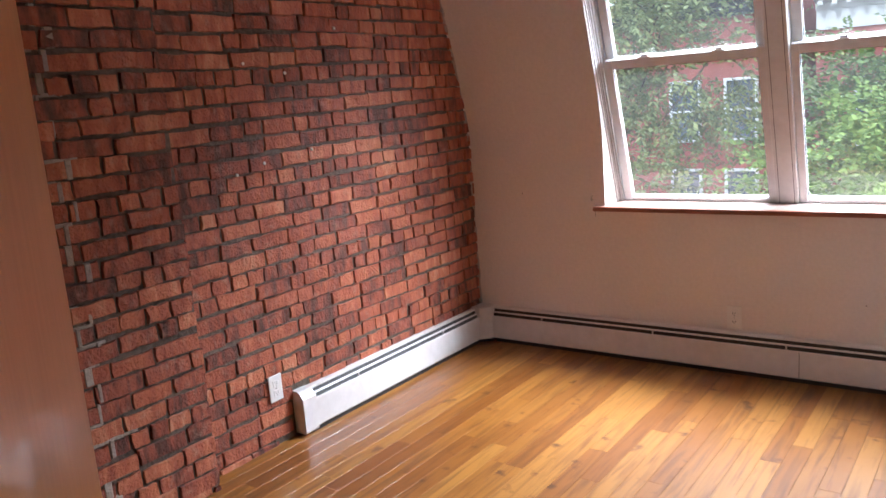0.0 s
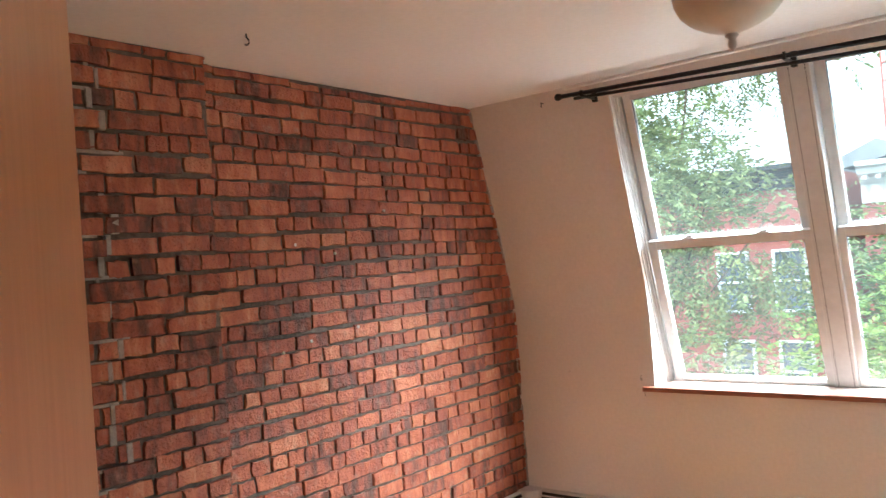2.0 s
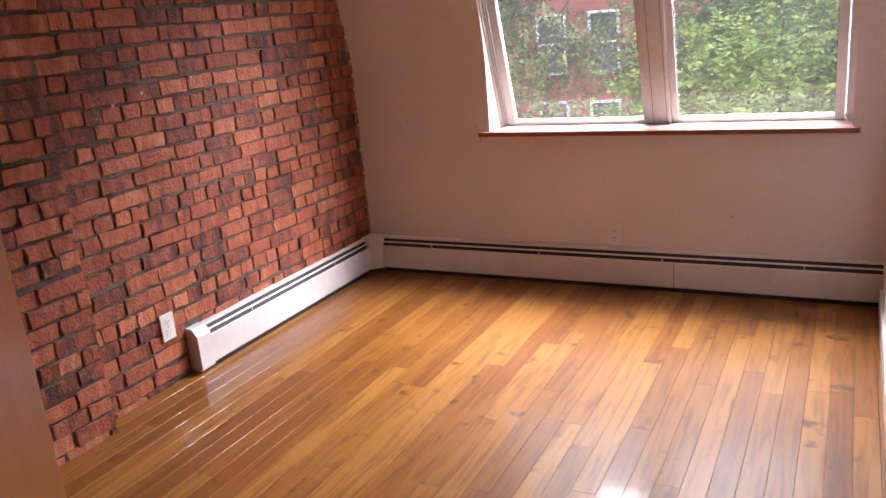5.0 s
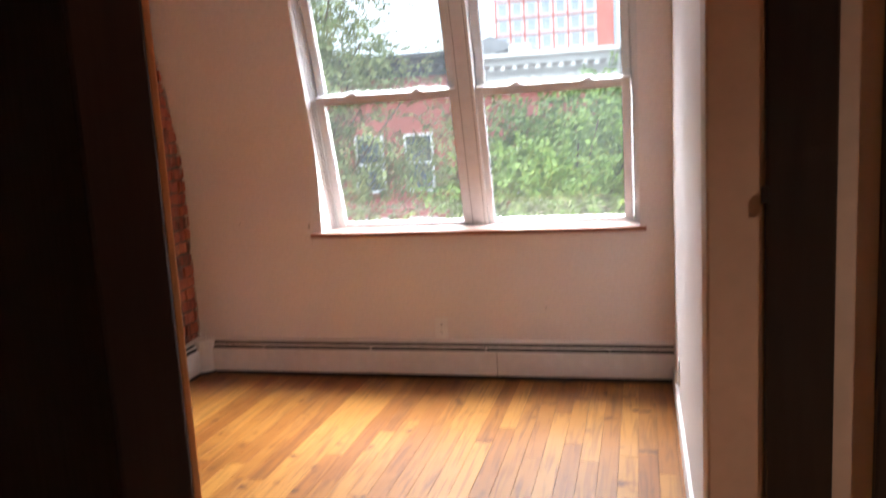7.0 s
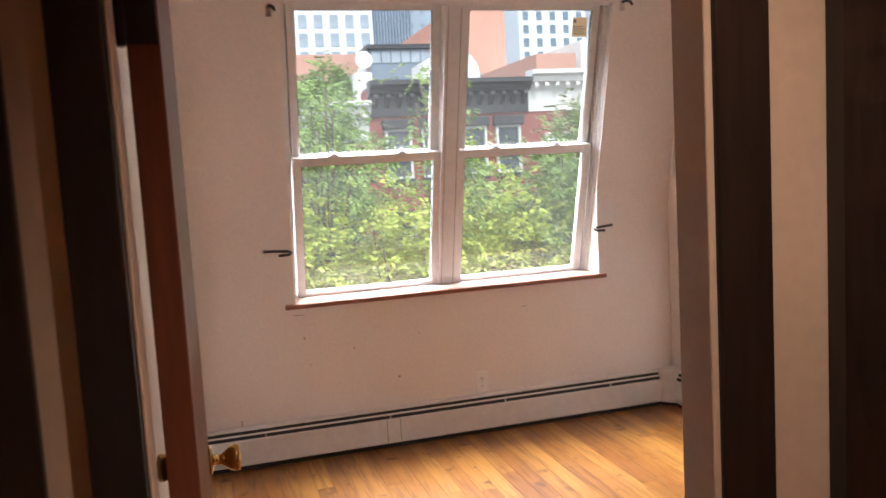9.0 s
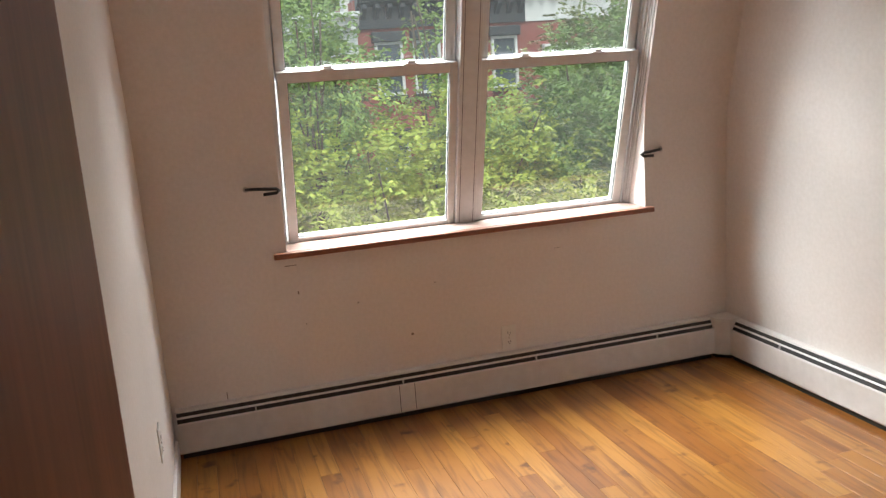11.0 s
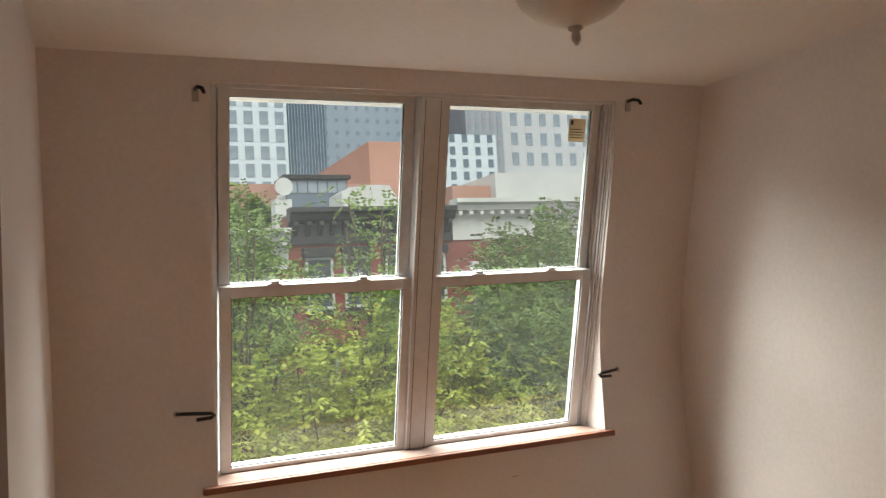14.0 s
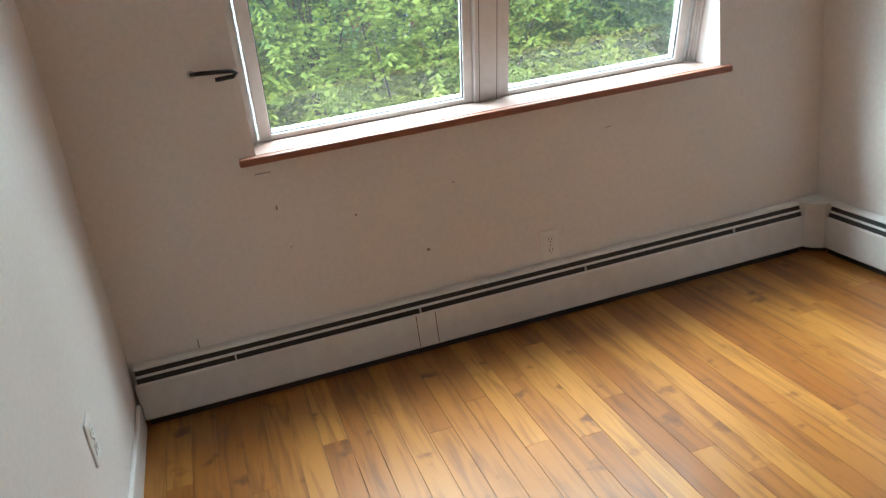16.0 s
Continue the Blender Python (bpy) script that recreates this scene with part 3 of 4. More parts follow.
# ---------------------------------------------------------------- baseboard heaters
def heater(name, m, length, label, caps=(True, True), joints=()):
    h = thing(name, label, "baseboard heater", m, group="hot water baseboard heaters")
    part("back_panel", box(0, length, 0.001, 0.006, 0.03, 0.205), M["enamel"], h)
    part("top_cap", prism([(0.001, 0.214), (0.030, 0.213), (0.036, 0.208), (0.035, 0.203), (0.001, 0.205)], 0, length), M["enamel"], h)
    # solid black body in place of the shaded inside of the slot
    part("slot", prism([(0.006, 0.203), (0.034, 0.203), (0.0535, 0.163), (0.052, 0.04), (0.006, 0.04)], 0.004, length - 0.004), M["slot"], h, "black fill standing in for the shade inside the top slot")
    part("damper", prism([(0.043, 0.189), (0.048, 0.1815), (0.051, 0.183), (0.046, 0.1905)], 0.004, length - 0.004), M["enamel"], h)
    part("front_cover", prism([(0.052, 0.164), (0.059, 0.167), (0.0625, 0.160), (0.0625, 0.04), (0.058, 0.034), (0.052, 0.034)], 0, length), M["enamel"], h)
    # black strip paints the shade in the gap between cover and floor
    part("gap_shade", box(0.01, length - 0.01, 0.006, 0.05, 0.0, 0.04), M["slot"], h)
    for k, on in ((0, caps[0]), (length, caps[1])):
        if on:
            a, b = (k - 0.05, k + 0.03) if k else (k - 0.03, k + 0.05)
            part("end_cap", prism([(0.0, 0.217), (0.034, 0.217), (0.048, 0.205), (0.066, 0.182), (0.0665, 0.03), (0.06, 0.022), (0.0, 0.022)], a, b), M["enamel"], h)
    for j in joints:
        part("cover_joint", box(j - 0.0012, j + 0.0012, 0.0622, 0.0632, 0.042, 0.162), M["slot"], h)
    n = int(length / 0.6)
    for i in range(n):
        u = (i + 0.5) * length / n
        part("damper_clip", box(u - 0.003, u + 0.003, 0.047, 0.0575, 0.166, 0.184, 0.001), M["nickel"], h)
    return h


def heater_corner(name, x, y, sx, label):
    c = thing(name, label, "heater corner", (x, y, HEATER_Z), group="hot water baseboard heaters")
    bm = prism([(0.0, 0.0), (sx * 0.115, 0.0), (sx * 0.115, -0.064), (sx * 0.10, -0.085), (sx * 0.085, -0.10), (sx * 0.064, -0.115), (0.0, -0.115)], 0.034, 0.218, "z")
    part("cover", bm, M["enamel"], c)
    # same painted gap shade under the corner cover
    part("gap_shade", prism([(0.0, 0.0), (sx * 0.1, 0.0), (sx * 0.1, -0.05), (sx * 0.05, -0.1), (0.0, -0.1)], 0.0, 0.034, "z"), M["slot"], c)
    return c


heater("baseboard_heater", Matrix.Translation((R1_RIGHT, FRONT, HEATER_Z)) @ Matrix.Rotation(math.pi, 4, "Z"), R1_RIGHT - BRICK_X - 0.115, "long white baseboard heater under the bedroom window", (False, False), (0.9,))
heater("baseboard_heater", Matrix.Translation((BRICK_X, FRONT - 0.115, HEATER_Z)) @ Matrix.Rotation(-math.pi / 2, 4, "Z"), 1.38, "short white baseboard heater against the exposed brick", (False, True))
heater_corner("heater_corner", BRICK_X, FRONT, 1, "white corner cover joining two baseboard heaters")
heater("baseboard_heater", Matrix.Translation((R2_RIGHT - 0.115, FRONT, HEATER_Z)) @ Matrix.Rotation(math.pi, 4, "Z"), R2_RIGHT - 0.115 - R2_LEFT - 0.015, "long scuffed white baseboard heater with a black slot", (False, False), (1.55, 1.62))
heater("baseboard_heater", Matrix.Translation((R2_RIGHT, 1.9, HEATER_Z)) @ Matrix.Rotation(math.pi / 2, 4, "Z"), FRONT - 0.115 - 1.9, "white baseboard heater along the plain side wall", (True, False))
heater_corner("heater_corner", R2_RIGHT, FRONT, -1, "white corner cover joining two baseboard heaters")

# ---------------------------------------------------------------- skirting and small trim
tagged(part("baseboard", box(R2_LEFT, R2_LEFT + 0.014, ROOM_FACE, FRONT - 0.064, FLOOR, FLOOR + 0.09, 0.003), M["trim"]), "white painted skirting board", "baseboard", kind="structure")
tagged(part("baseboard", box(R1_RIGHT - 0.014, R1_RIGHT, ROOM_FACE, FRONT - 0.064, FLOOR, FLOOR + 0.09, 0.003), M["trim"]), "white painted skirting board", "baseboard", kind="structure")
tagged(part("trim", box(BRICK_X + 0.6, R1_RIGHT, SLOPE_TOP - 0.028, SLOPE_TOP + 0.01, CEIL - 0.014, CEIL, 0.004), M["ceiling"]), "thin plaster ledge where ceiling meets slope", "trim", kind="structure")

# ragged plaster edge beside the brick
rng = random.Random(5)
bm = bmesh.new()
z = 0.22
while z < CEIL - 0.02:
    h = rng.uniform(0.025, 0.07)
    if rng.random() < 0.75:
        w = rng.uniform(0.006, 0.02)
        y1, y2 = front_y(z), front_y(min(z + h, CEIL))
        bm_prism(bm, [(y1 - w, z), (y1 + 0.01, z), (y2 + 0.01, z + h), (y2 - w * rng.uniform(0.4, 1.3), z + h)], BRICK_X - 0.01, BRICK_X + rng.uniform(0.006, 0.014))
    z += h
tagged(part("plaster_edge", bm, M["pale_mortar"]), "ragged pale plaster edge against the brick", "trim", kind="structure")

# ---------------------------------------------------------------- ceiling lamps
def ceiling_lamp(x, y, stem):
    """A bowl lamp whose mounting plate stands stem below the ceiling."""
    def turned(pairs):
        return [(r, h - stem) for r, h in pairs]
    l = thing("ceiling_lamp", "unlit flush ceiling lamp with a frosted glass bowl", "ceiling lamp", (x, y, CEIL), group="bedroom ceiling lamps")
    part("mount_ring", lathe([(0.150, 0.0)] + turned([(0.152, -0.001), (0.176, -0.008), (0.170, -0.020), (0.176, -0.028), (0.172, -0.042), (0.160, -0.048)]), segs=48), M["bowl"], l, "beige stepped metal ring", smooth=True)
    part("shade", lathe(turned([(0.158, -0.046), (0.160, -0.060), (0.154, -0.092), (0.140, -0.122), (0.112, -0.150), (0.076, -0.170), (0.046, -0.182), (0.028, -0.188), (0.018, -0.192)]), segs=48), M["bowl"], l, "frosted glass bowl", smooth=True)
    part("finial", lathe(turned([(0.018, -0.190), (0.020, -0.197), (0.010, -0.205), (0.012, -0.214), (0.012, -0.226), (0.004, -0.240)]), segs=20), M["nickel"], l, smooth=True)


ceiling_lamp(-0.82, 2.60, 0.034)
ceiling_lamp(1.45, 2.68, 0.002)

# ---------------------------------------------------------------- curtain fittings
rod = thing("curtain_rod", "black double curtain rod on wall brackets", "curtain rod", (0, 0, 0))
part("pole", tube([(-2.0, 3.655, 2.292), (-0.34, 3.655, 2.245)], 0.0108), M["black"], rod, smooth=True)
part("pole", tube([(-1.96, 3.715, 2.283), (-0.50, 3.715, 2.222)], 0.0085), M["black"], rod, smooth=True)
part("finial", lathe([(0.006, -0.02), (0.015, -0.012), (0.018, 0.0), (0.014, 0.012), (0.006, 0.018)], (-2.012, 3.655, 2.292), 16, "x"), M["black"], rod, smooth=True)
part("finial", lathe([(0.006, -0.012), (0.011, 0.0), (0.006, 0.012)], (-0.335, 3.655, 2.245), 16, "x"), M["black"], rod, smooth=True)
for bx, bz in ((-1.88, 2.288), (-0.965, 2.265)):
    bm = bmesh.new()
    bm_box(bm, bx - 0.008, bx + 0.008, 3.64, front_y(bz) + 0.004, bz - 0.02, bz - 0.010, 0.002)
    bm_box(bm, bx - 0.012, bx + 0.012, front_y(bz + 0.03) - 0.004, front_y(bz) + 0.01, bz - 0.03, bz + 0.035, 0.002)
    bm_box(bm, bx - 0.006, bx + 0.006, 3.638, 3.644, bz - 0.02, bz + 0.012, 0.001)
    part("bracket", bm, M["black"], rod)


def rod_bracket(x, z, s, label):
    y = front_y(z)
    b = thing("rod_bracket", label, "bracket", (x, y, z), group="empty curtain rod brackets")
    bm = bmesh.new()
    bm_box(bm, -0.012, 0.012, -0.006, 0.006, -0.03, 0.028, 0.002)
    part("plate", bm, M["nickel"], b)
    part("arm", tube([(0, -0.002, 0.012), (s * 0.004, -0.035, 0.014), (s * 0.016, -0.060, 0.004), (s * 0.022, -0.066, -0.014)], 0.007), M["black"], b, smooth=True)


rod_bracket(0.62, 2.235, 1, "small black curtain bracket still on the wall")
rod_bracket(2.415, 2.262, 1, "small black curtain bracket still on the wall")
rod_bracket(-0.085, 2.262, 1, "small black curtain bracket still on the wall")


def holdback(x, z, s):
    y = FRONT
    b = thing("curtain_holdback", "black metal curtain holdback hook on the wall", "curtain holdback", (x, y, z), group="curtain holdbacks")
    part("rose", lathe([(0.012, 0.0), (0.012, -0.004), (0.006, -0.008)], segs=16, axis="y"), M["nickel"], b)
    part("hook", tube([(0, -0.004, 0), (s * 0.03, -0.035, 0.002), (s * 0.085, -0.055, 0.0), (s * 0.118, -0.052, -0.003), (s * 0.128, -0.047, -0.011), (s * 0.118, -0.043, -0.02), (s * 0.065, -0.046, -0.022)], 0.0068), M["black"], b, smooth=True)


holdback(0.535, 1.115, 1)
holdback(2.452, 1.105, -1)
hook = thing("wall_hook", "small bent metal hook beside the window sill", "hook", (-1.885, FRONT, 0.872))
part("rose", lathe([(0.008, 0.0), (0.008, -0.004), (0.004, -0.006)], segs=14, axis="y"), M["nickel"], hook)
part("shank", tube([(0, -0.003, 0), (0.004, -0.02, 0.004), (0.012, -0.034, 0.016), (0.020, -0.036, 0.026)], 0.0036), M["nickel"], hook, smooth=True)
ch = thing("ceiling_hook", "small open metal hook screwed into the ceiling", "hook", (-2.22, 1.98, CEIL))
part("shank", tube([(0, 0, 0), (0, 0, -0.012), (0.010, 0, -0.022), (0.012, 0, -0.034), (0.0, 0, -0.040), (-0.010, 0, -0.034)], 0.0028), M["black"], ch, smooth=True)
nail = thing("wall_nail", "bent nail near the ceiling line", "nail", (-2.17, front_y(2.30), 2.30))
part("shank", tube([(0, 0.004, 0), (0, -0.02, 0.004), (0.004, -0.024, -0.02)], 0.0025), M["black"], nail, smooth=True)

# ---------------------------------------------------------------- outlets
def outlet(m, label, sockets=True):
    """A cover plate standing on a wall: local y points out of the wall."""
    o = thing("wall_outlet" if sockets else "blank_plate", label, "outlet" if sockets else "wall plate", m)
    part("cover_plate", box(-0.036, 0.036, 0.0, 0.006, -0.058, 0.058, 0.003), M["plate"], o)
    if sockets:
        for dz in (-0.021, 0.021):
            part("receptacle", box(-0.0165, 0.0165, 0.0055, 0.0085, dz - 0.0145, dz + 0.0145, 0.002), M["plate"], o)
            for sx in (-0.006, 0.006):
                part("slot", box(sx - 0.0012, sx + 0.0012, 0.0084, 0.0089, dz - 0.002, dz + 0.007), M["slot"], o)
            part("ground_hole", box(-0.002, 0.002, 0.0084, 0.0089, dz - 0.010, dz - 0.006), M["slot"], o)
    part("screw", lathe([(0.003, 0.0058), (0.003, 0.0088)], segs=10, axis="y"), M["nickel"], o)


outlet(Matrix.Translation((BRICK_X + 0.014, 2.425, 0.30)) @ Matrix.Rotation(-math.pi / 2, 4, "Z"), "white duplex outlet set in cement between the bricks")
outlet(Matrix.Translation((-1.165, FRONT, 0.31)) @ Matrix.Rotation(math.pi, 4, "Z"), "painted-over duplex outlet just above the heater")
outlet(Matrix.Translation((1.635, FRONT, 0.31)) @ Matrix.Rotation(math.pi, 4, "Z"), "painted-over duplex outlet just above the heater")
outlet(Matrix.Translation((R2_LEFT, 3.30, 0.42)) @ Matrix.Rotation(-math.pi / 2, 4, "Z"), "white outlet plate on the partition wall")
outlet(Matrix.Translation((R1_RIGHT, 3.52, 0.26)) @ Matrix.Rotation(math.pi / 2, 4, "Z"), "white blank plate low on the partition wall", sockets=False)

# ---------------------------------------------------------------- hall fill light, added out of view to brighten the trim
hl = thing("hall_fill_fixture", "small warm ceiling fixture added unseen to fill the hall with light", "ceiling lamp", (0.86, 0.3, CEIL))
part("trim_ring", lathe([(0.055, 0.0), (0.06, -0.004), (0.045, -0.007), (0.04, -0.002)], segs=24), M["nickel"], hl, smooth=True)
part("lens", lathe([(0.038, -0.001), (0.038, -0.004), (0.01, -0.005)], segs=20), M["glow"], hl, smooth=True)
fill_spot = new("hall_fill_spot", bpy.data.lights.new("hall_fill_spot", "SPOT"))
fill_spot.data.energy, fill_spot.data.color, fill_spot.data.shadow_soft_size = 38.0, (1.0, 0.70, 0.47), 0.03
fill_spot.data.spot_size, fill_spot.data.spot_blend = radians(112), 0.8
fill_spot.matrix_world = look((0.86, 0.3, CEIL - 0.02), (0.90, 0.34, 0.0))

# nail holes and small scuffs in the plaster
def scuffs(parent, marks):
    for x, z, w, h in marks:
        y = front_y(z)
        part("scuff", box(x - w / 2, x + w / 2, y - 0.0012, y + 0.002, z - h / 2, z + h / 2), M["scuff"], parent)


scuffs(bpy.data.objects["wall_north_2"], [(0.70, 0.66, 0.006, 0.014), (0.68, 0.78, 0.05, 0.003), (0.95, 0.58, 0.007, 0.007), (1.18, 0.40, 0.012, 0.010), (0.72, 0.52, 0.004, 0.005), (1.9, 0.70, 0.03, 0.002), (0.36, 0.262, 0.004, 0.03), (1.30, 0.62, 0.006, 0.005)])
scuffs(bpy.data.objects["wall_north_1"], [(-1.15, 0.345, 0.01, 0.012), (-0.6, 0.42, 0.006, 0.006), (-1.87, 0.80, 0.003, 0.03), (-2.3, 0.9, 0.005, 0.006)])

# ---------------------------------------------------------------- the street outside
STREET = -9.0
tagged(part("ground", box(-600, 600, 5.5, 900, STREET - 0.5, STREET), M["asphalt"]), "grey asphalt street and yards far below", "ground", kind="structure")


def sash_window(parent, x, y, z, w, h, lintel=None):
    """A white framed sash window with its panes, in a facade that faces -y."""
    o = new("window")
    o.parent = parent
    o.location = (x, y, z)
    t = 0.07
    bm = bmesh.new()
    bm_box(bm, -w / 2 - t, -w / 2, -0.10, 0.05, -h / 2 - t, h / 2 + t)
    bm_box(bm, w / 2, w / 2 + t, -0.10, 0.05, -h / 2 - t, h / 2 + t)
    bm_box(bm, -w / 2, w / 2, -0.10, 0.05, h / 2, h / 2 + t)
    bm_box(bm, -w / 2, w / 2, -0.10, 0.05, -0.03, 0.03)
    bm_box(bm, -w / 2, w / 2, -0.13, 0.05, -h / 2 - t, -h / 2)
    part("frame", bm, M["white_stone"], o)
    part("pane", box(-w / 2, w / 2, -0.03, -0.01, 0.03, h / 2), M["dark_pane"], o)
    part("pane", box(-w / 2, w / 2, -0.02, 0.0, -h / 2, -0.03), M["dark_pane"], o)
    if lintel:
        part("lintel", box(-w / 2 - 0.14, w / 2 + 0.14, -0.22, 0.0, h / 2 + t, h / 2 + t + 0.26, 0.02), M[lintel], o)
        part("sill", box(-w / 2 - 0.1, w / 2 + 0.1, -0.18, 0.0, -h / 2 - t - 0.1, -h / 2 - t), M[lintel], o)


def row_house(x0, x1, y, top, wall, label, cols, rows, cornice, cor_h, lintel, frieze=None, frieze_h=0.0, win=(0.62, 1.25)):
    h = thing("row_house", label, "house", (0, 0, 0))
    part("wall", box(x0, x1, y, y + 9, STREET, top - 0.2), M[wall], h)
    part("roof", box(x0 + 0.05, x1 - 0.05, y + 0.1, y + 8.9, top - 0.2, top - 0.12), M["roofing"], h)
    bm = bmesh.new()
    bm_prism(bm, [(y - 0.55, top), (y - 0.55, top - 0.12), (y - 0.42, top - 0.18), (y - 0.36, top - 0.32), (y - 0.12, top - 0.40), (y - 0.10, top - cor_h), (y - 0.002, top - cor_h), (y - 0.002, top)], x0, x1)
    co = part("cornice", bm, M[cornice], h)
    n = int((x1 - x0) / 0.32)
    shared = mesh_of("bracket", prism([(-0.30, 0.0), (-0.30, -0.10), (-0.06, -cor_h * 0.75 + 0.35), (0.0, -cor_h * 0.75 + 0.35), (0.0, 0.0)], -0.06, 0.06), M[cornice])
    for i in range(n):
        b = new("bracket", shared)
        b.parent = co
        b.location = (x0 + (i + 0.5) * (x1 - x0) / n, y - 0.10, top - 0.36)
    if frieze:
        part("frieze", box(x0 + 0.01, x1 - 0.01, y - 0.05, y - 0.002, top - cor_h - frieze_h, top - cor_h), M[frieze], h)
    for cx in cols:
        for cz in rows:
            sash_window(h, cx, y, cz, *win, lintel)
    return h


row_house(-15.0, -5.15, 22, 3.4, "redwall", "red painted brick row house with white sash windows", (-13.4, -11.8, -10.2, -7.65, -6.18), (0.42, -1.95, -4.4), "black_cornice", 0.6, None, win=(0.72, 1.5))
row_house(-4.6, 1.2, 23, 3.3, "redwall", "row house with a white bracketed cornice", (-3.3, -1.6, 0.1), (0.0, -2.8), "white_stone", 0.55, None, "white_stone", 0.5)
row_house(1.2, 4.82, 22, 3.42, "redwall", "row house with a white cornice and painted frieze", (2.0, 3.0, 4.0), (0.5, -2.3), "white_stone", 0.4, "white_stone", "white_stone", 0.7)
row_house(4.82, 9.55, 22, 3.95, "redwall", "red brick row house under a heavy black cornice", (5.62, 6.67, 7.85, 8.9), (1.95, -0.6), "black_cornice", 0.95, "black_cornice")
row_house(9.55, 15.5, 22, 4.15, "redwall", "row house with a white painted parapet and cornice", (10.5, 12.0, 13.5), (1.4, -1.2), "white_stone", 0.35, "white_stone", "white_stone", 0.8)
row_house(-26.0, -15.0, 22, 3.0, "redwall", "red brick row house farther down the street", (-24, -22, -20, -18, -16.4), (0.4, -2.0), "black_cornice", 0.6, None)
row_house(15.5, 27.0, 22, 4.3, "redwall", "red brick row house farther down the street", (17, 19, 21, 23), (1.2, -1.4), "black_cornice", 0.6, None)

chim = thing("chimney", "white painted rooftop chimney with a pale dish", "chimney", (4.95, 23.2, 3.4))
part("stack", box(-0.24, 0.24, -0.3, 0.3, -0.3, 0.95, 0.03), M["white_stone"], chim)
part("pot", lathe([(0.13, 0.95), (0.12, 1.05), (0.09, 1.1)], segs=14), M["white_stone"], chim)
dish = part("dish", lathe([(0.25, -0.08), (0.18, -0.04), (0.08, -0.012), (0.02, 0.0)], (0, -0.35, 1.28), 20, "y"), M["white_stone"], chim, "round pale satellite dish")
part("dish_arm", tube([(0, -0.3, 0.95), (0, -0.3, 1.25)], 0.02), M["nickel"], chim)

tent = thing("roof_shed", "white rounded rooftop tarpaulin shed", "roof shed", (15.8, 50, 6.6))
part("cover", prism([(-1.9, 0.0), (-1.8, 1.5), (-1.3, 1.78), (0.4, 1.95), (1.3, 1.9), (1.75, 1.2), (1.9, 0.0)], -1.5, 1.5, "y"), M["white_stone"], tent)
part("base", box(-1.95, 1.95, -1.6, 1.6, STREET - 6.6, 0.0), M["redwall"], tent)

bulk = thing("roof_bulkhead", "dark blue-grey rooftop bulkhead with a pale side", "roof bulkhead", (-4.6, 27, 2.4))
part("body", box(-0.5, 0.35, -0.5, 1.5, -3.0, 1.0, 0.02), M["tower_dark"], bulk)
part("side", box(0.36, 1.1, -0.4, 1.5, -3.0, 1.5, 0.02), M["white_stone"], bulk)
part("roof", prism([(-2.6, 0.9), (-2.6, 1.0), (-0.4, 1.95), (0.4, 1.6), (0.4, 1.5)], 0.6, 2.2, "y"), M["roofing"], bulk)


def tower(name, x0, x1, y, top, mt, label, cols, rows, wsize, z0, category="tower", pane="tower_pane", fins=None):
    t = thing(name, label, category, (0, 0, 0))
    part("body", box(x0, x1, y, y + 25, STREET, top), M[mt], t)
    if cols:
        shared = mesh_of("window", box(-wsize[0] / 2, wsize[0] / 2, -0.12, 0.05, -wsize[1] / 2, wsize[1] / 2), M[pane])
        for i in range(cols):
            for j in range(rows):
                o = new("window", shared)
                o.parent = t
                o.location = (x0 + (i + 0.5) * (x1 - x0) / cols, y, z0 + j * wsize[2])
    if fins:
        mt2, n, w = fins
        for i in range(n):
            cx = x0 + (i + 0.5) * (x1 - x0) / n
            part("fin", box(cx - w, cx + w, y - 0.5, y, STREET, top), M[mt2], t)
    return t


tower("apartment_tower", 17.5, 31.0, 140, 75, "tower_white", "white panelled apartment tower with rows of windows", 5, 13, (1.5, 2.3, 3.1), 21.5)
tower("glass_tower", 32.6, 40.8, 150, 90, "tower_dark", "dark slate glass office tower", 0, 0, None, 0, fins=("tower_blue", 14, 0.06))
tower("office_tower", 45.0, 83.0, 170, 100, "tower_blue", "blue-grey office tower with tiny square windows", 16, 15, (0.7, 0.9, 2.8), 24)
tower("brick_block", 5.0, 30.0, 80, 13.3, "tower_orange", "orange brick apartment block with a glazed top floor", 9, 3, (1.3, 1.5, 2.6), 5.2, "apartment block")
tower("brick_block", 27.5, 33.5, 84, 18.6, "tower_orange", "plain orange brick block above the roofs", 0, 0, None, 0, "apartment block")
pent = thing("penthouse", "dark glazed rooftop penthouse", "penthouse", (0, 0, 0))
part("body", box(16.6, 22.6, 76.5, 80, STREET, 13.2), M["tower_dark"], pent)
part("roof", box(16.3, 22.9, 76.0, 80.5, 13.2, 13.6), M["black_cornice"], pent)
for i in range(6):
    part("pane", box(16.75 + i * 0.98, 17.6 + i * 0.98, 76.4, 76.52, 11.9, 13.0), M["tower_pane"], pent)
tower("white_block", 46.0, 56.6, 110, 25.3, "tower_white", "bright white apartment block with square windows", 5, 6, (0.85, 1.2, 1.9), 15.2, "apartment block", "tower_dark")
tower("office_tower", 70.5, 79.0, 150, 90, "tower_brown", "grey-brown office tower with vertical strips", 5, 10, (0.8, 3.0, 3.6), 28)
tower("office_tower", 79.0, 112.0, 155, 62, "tower_pale", "pale office tower with tall windows", 9, 9, (1.6, 2.8, 4.4), 30)
tower("parapet_building", 30.5, 44.0, 60, 11.2, "white_stone", "long white party wall of a low building", 0, 0, None, 0, "building")
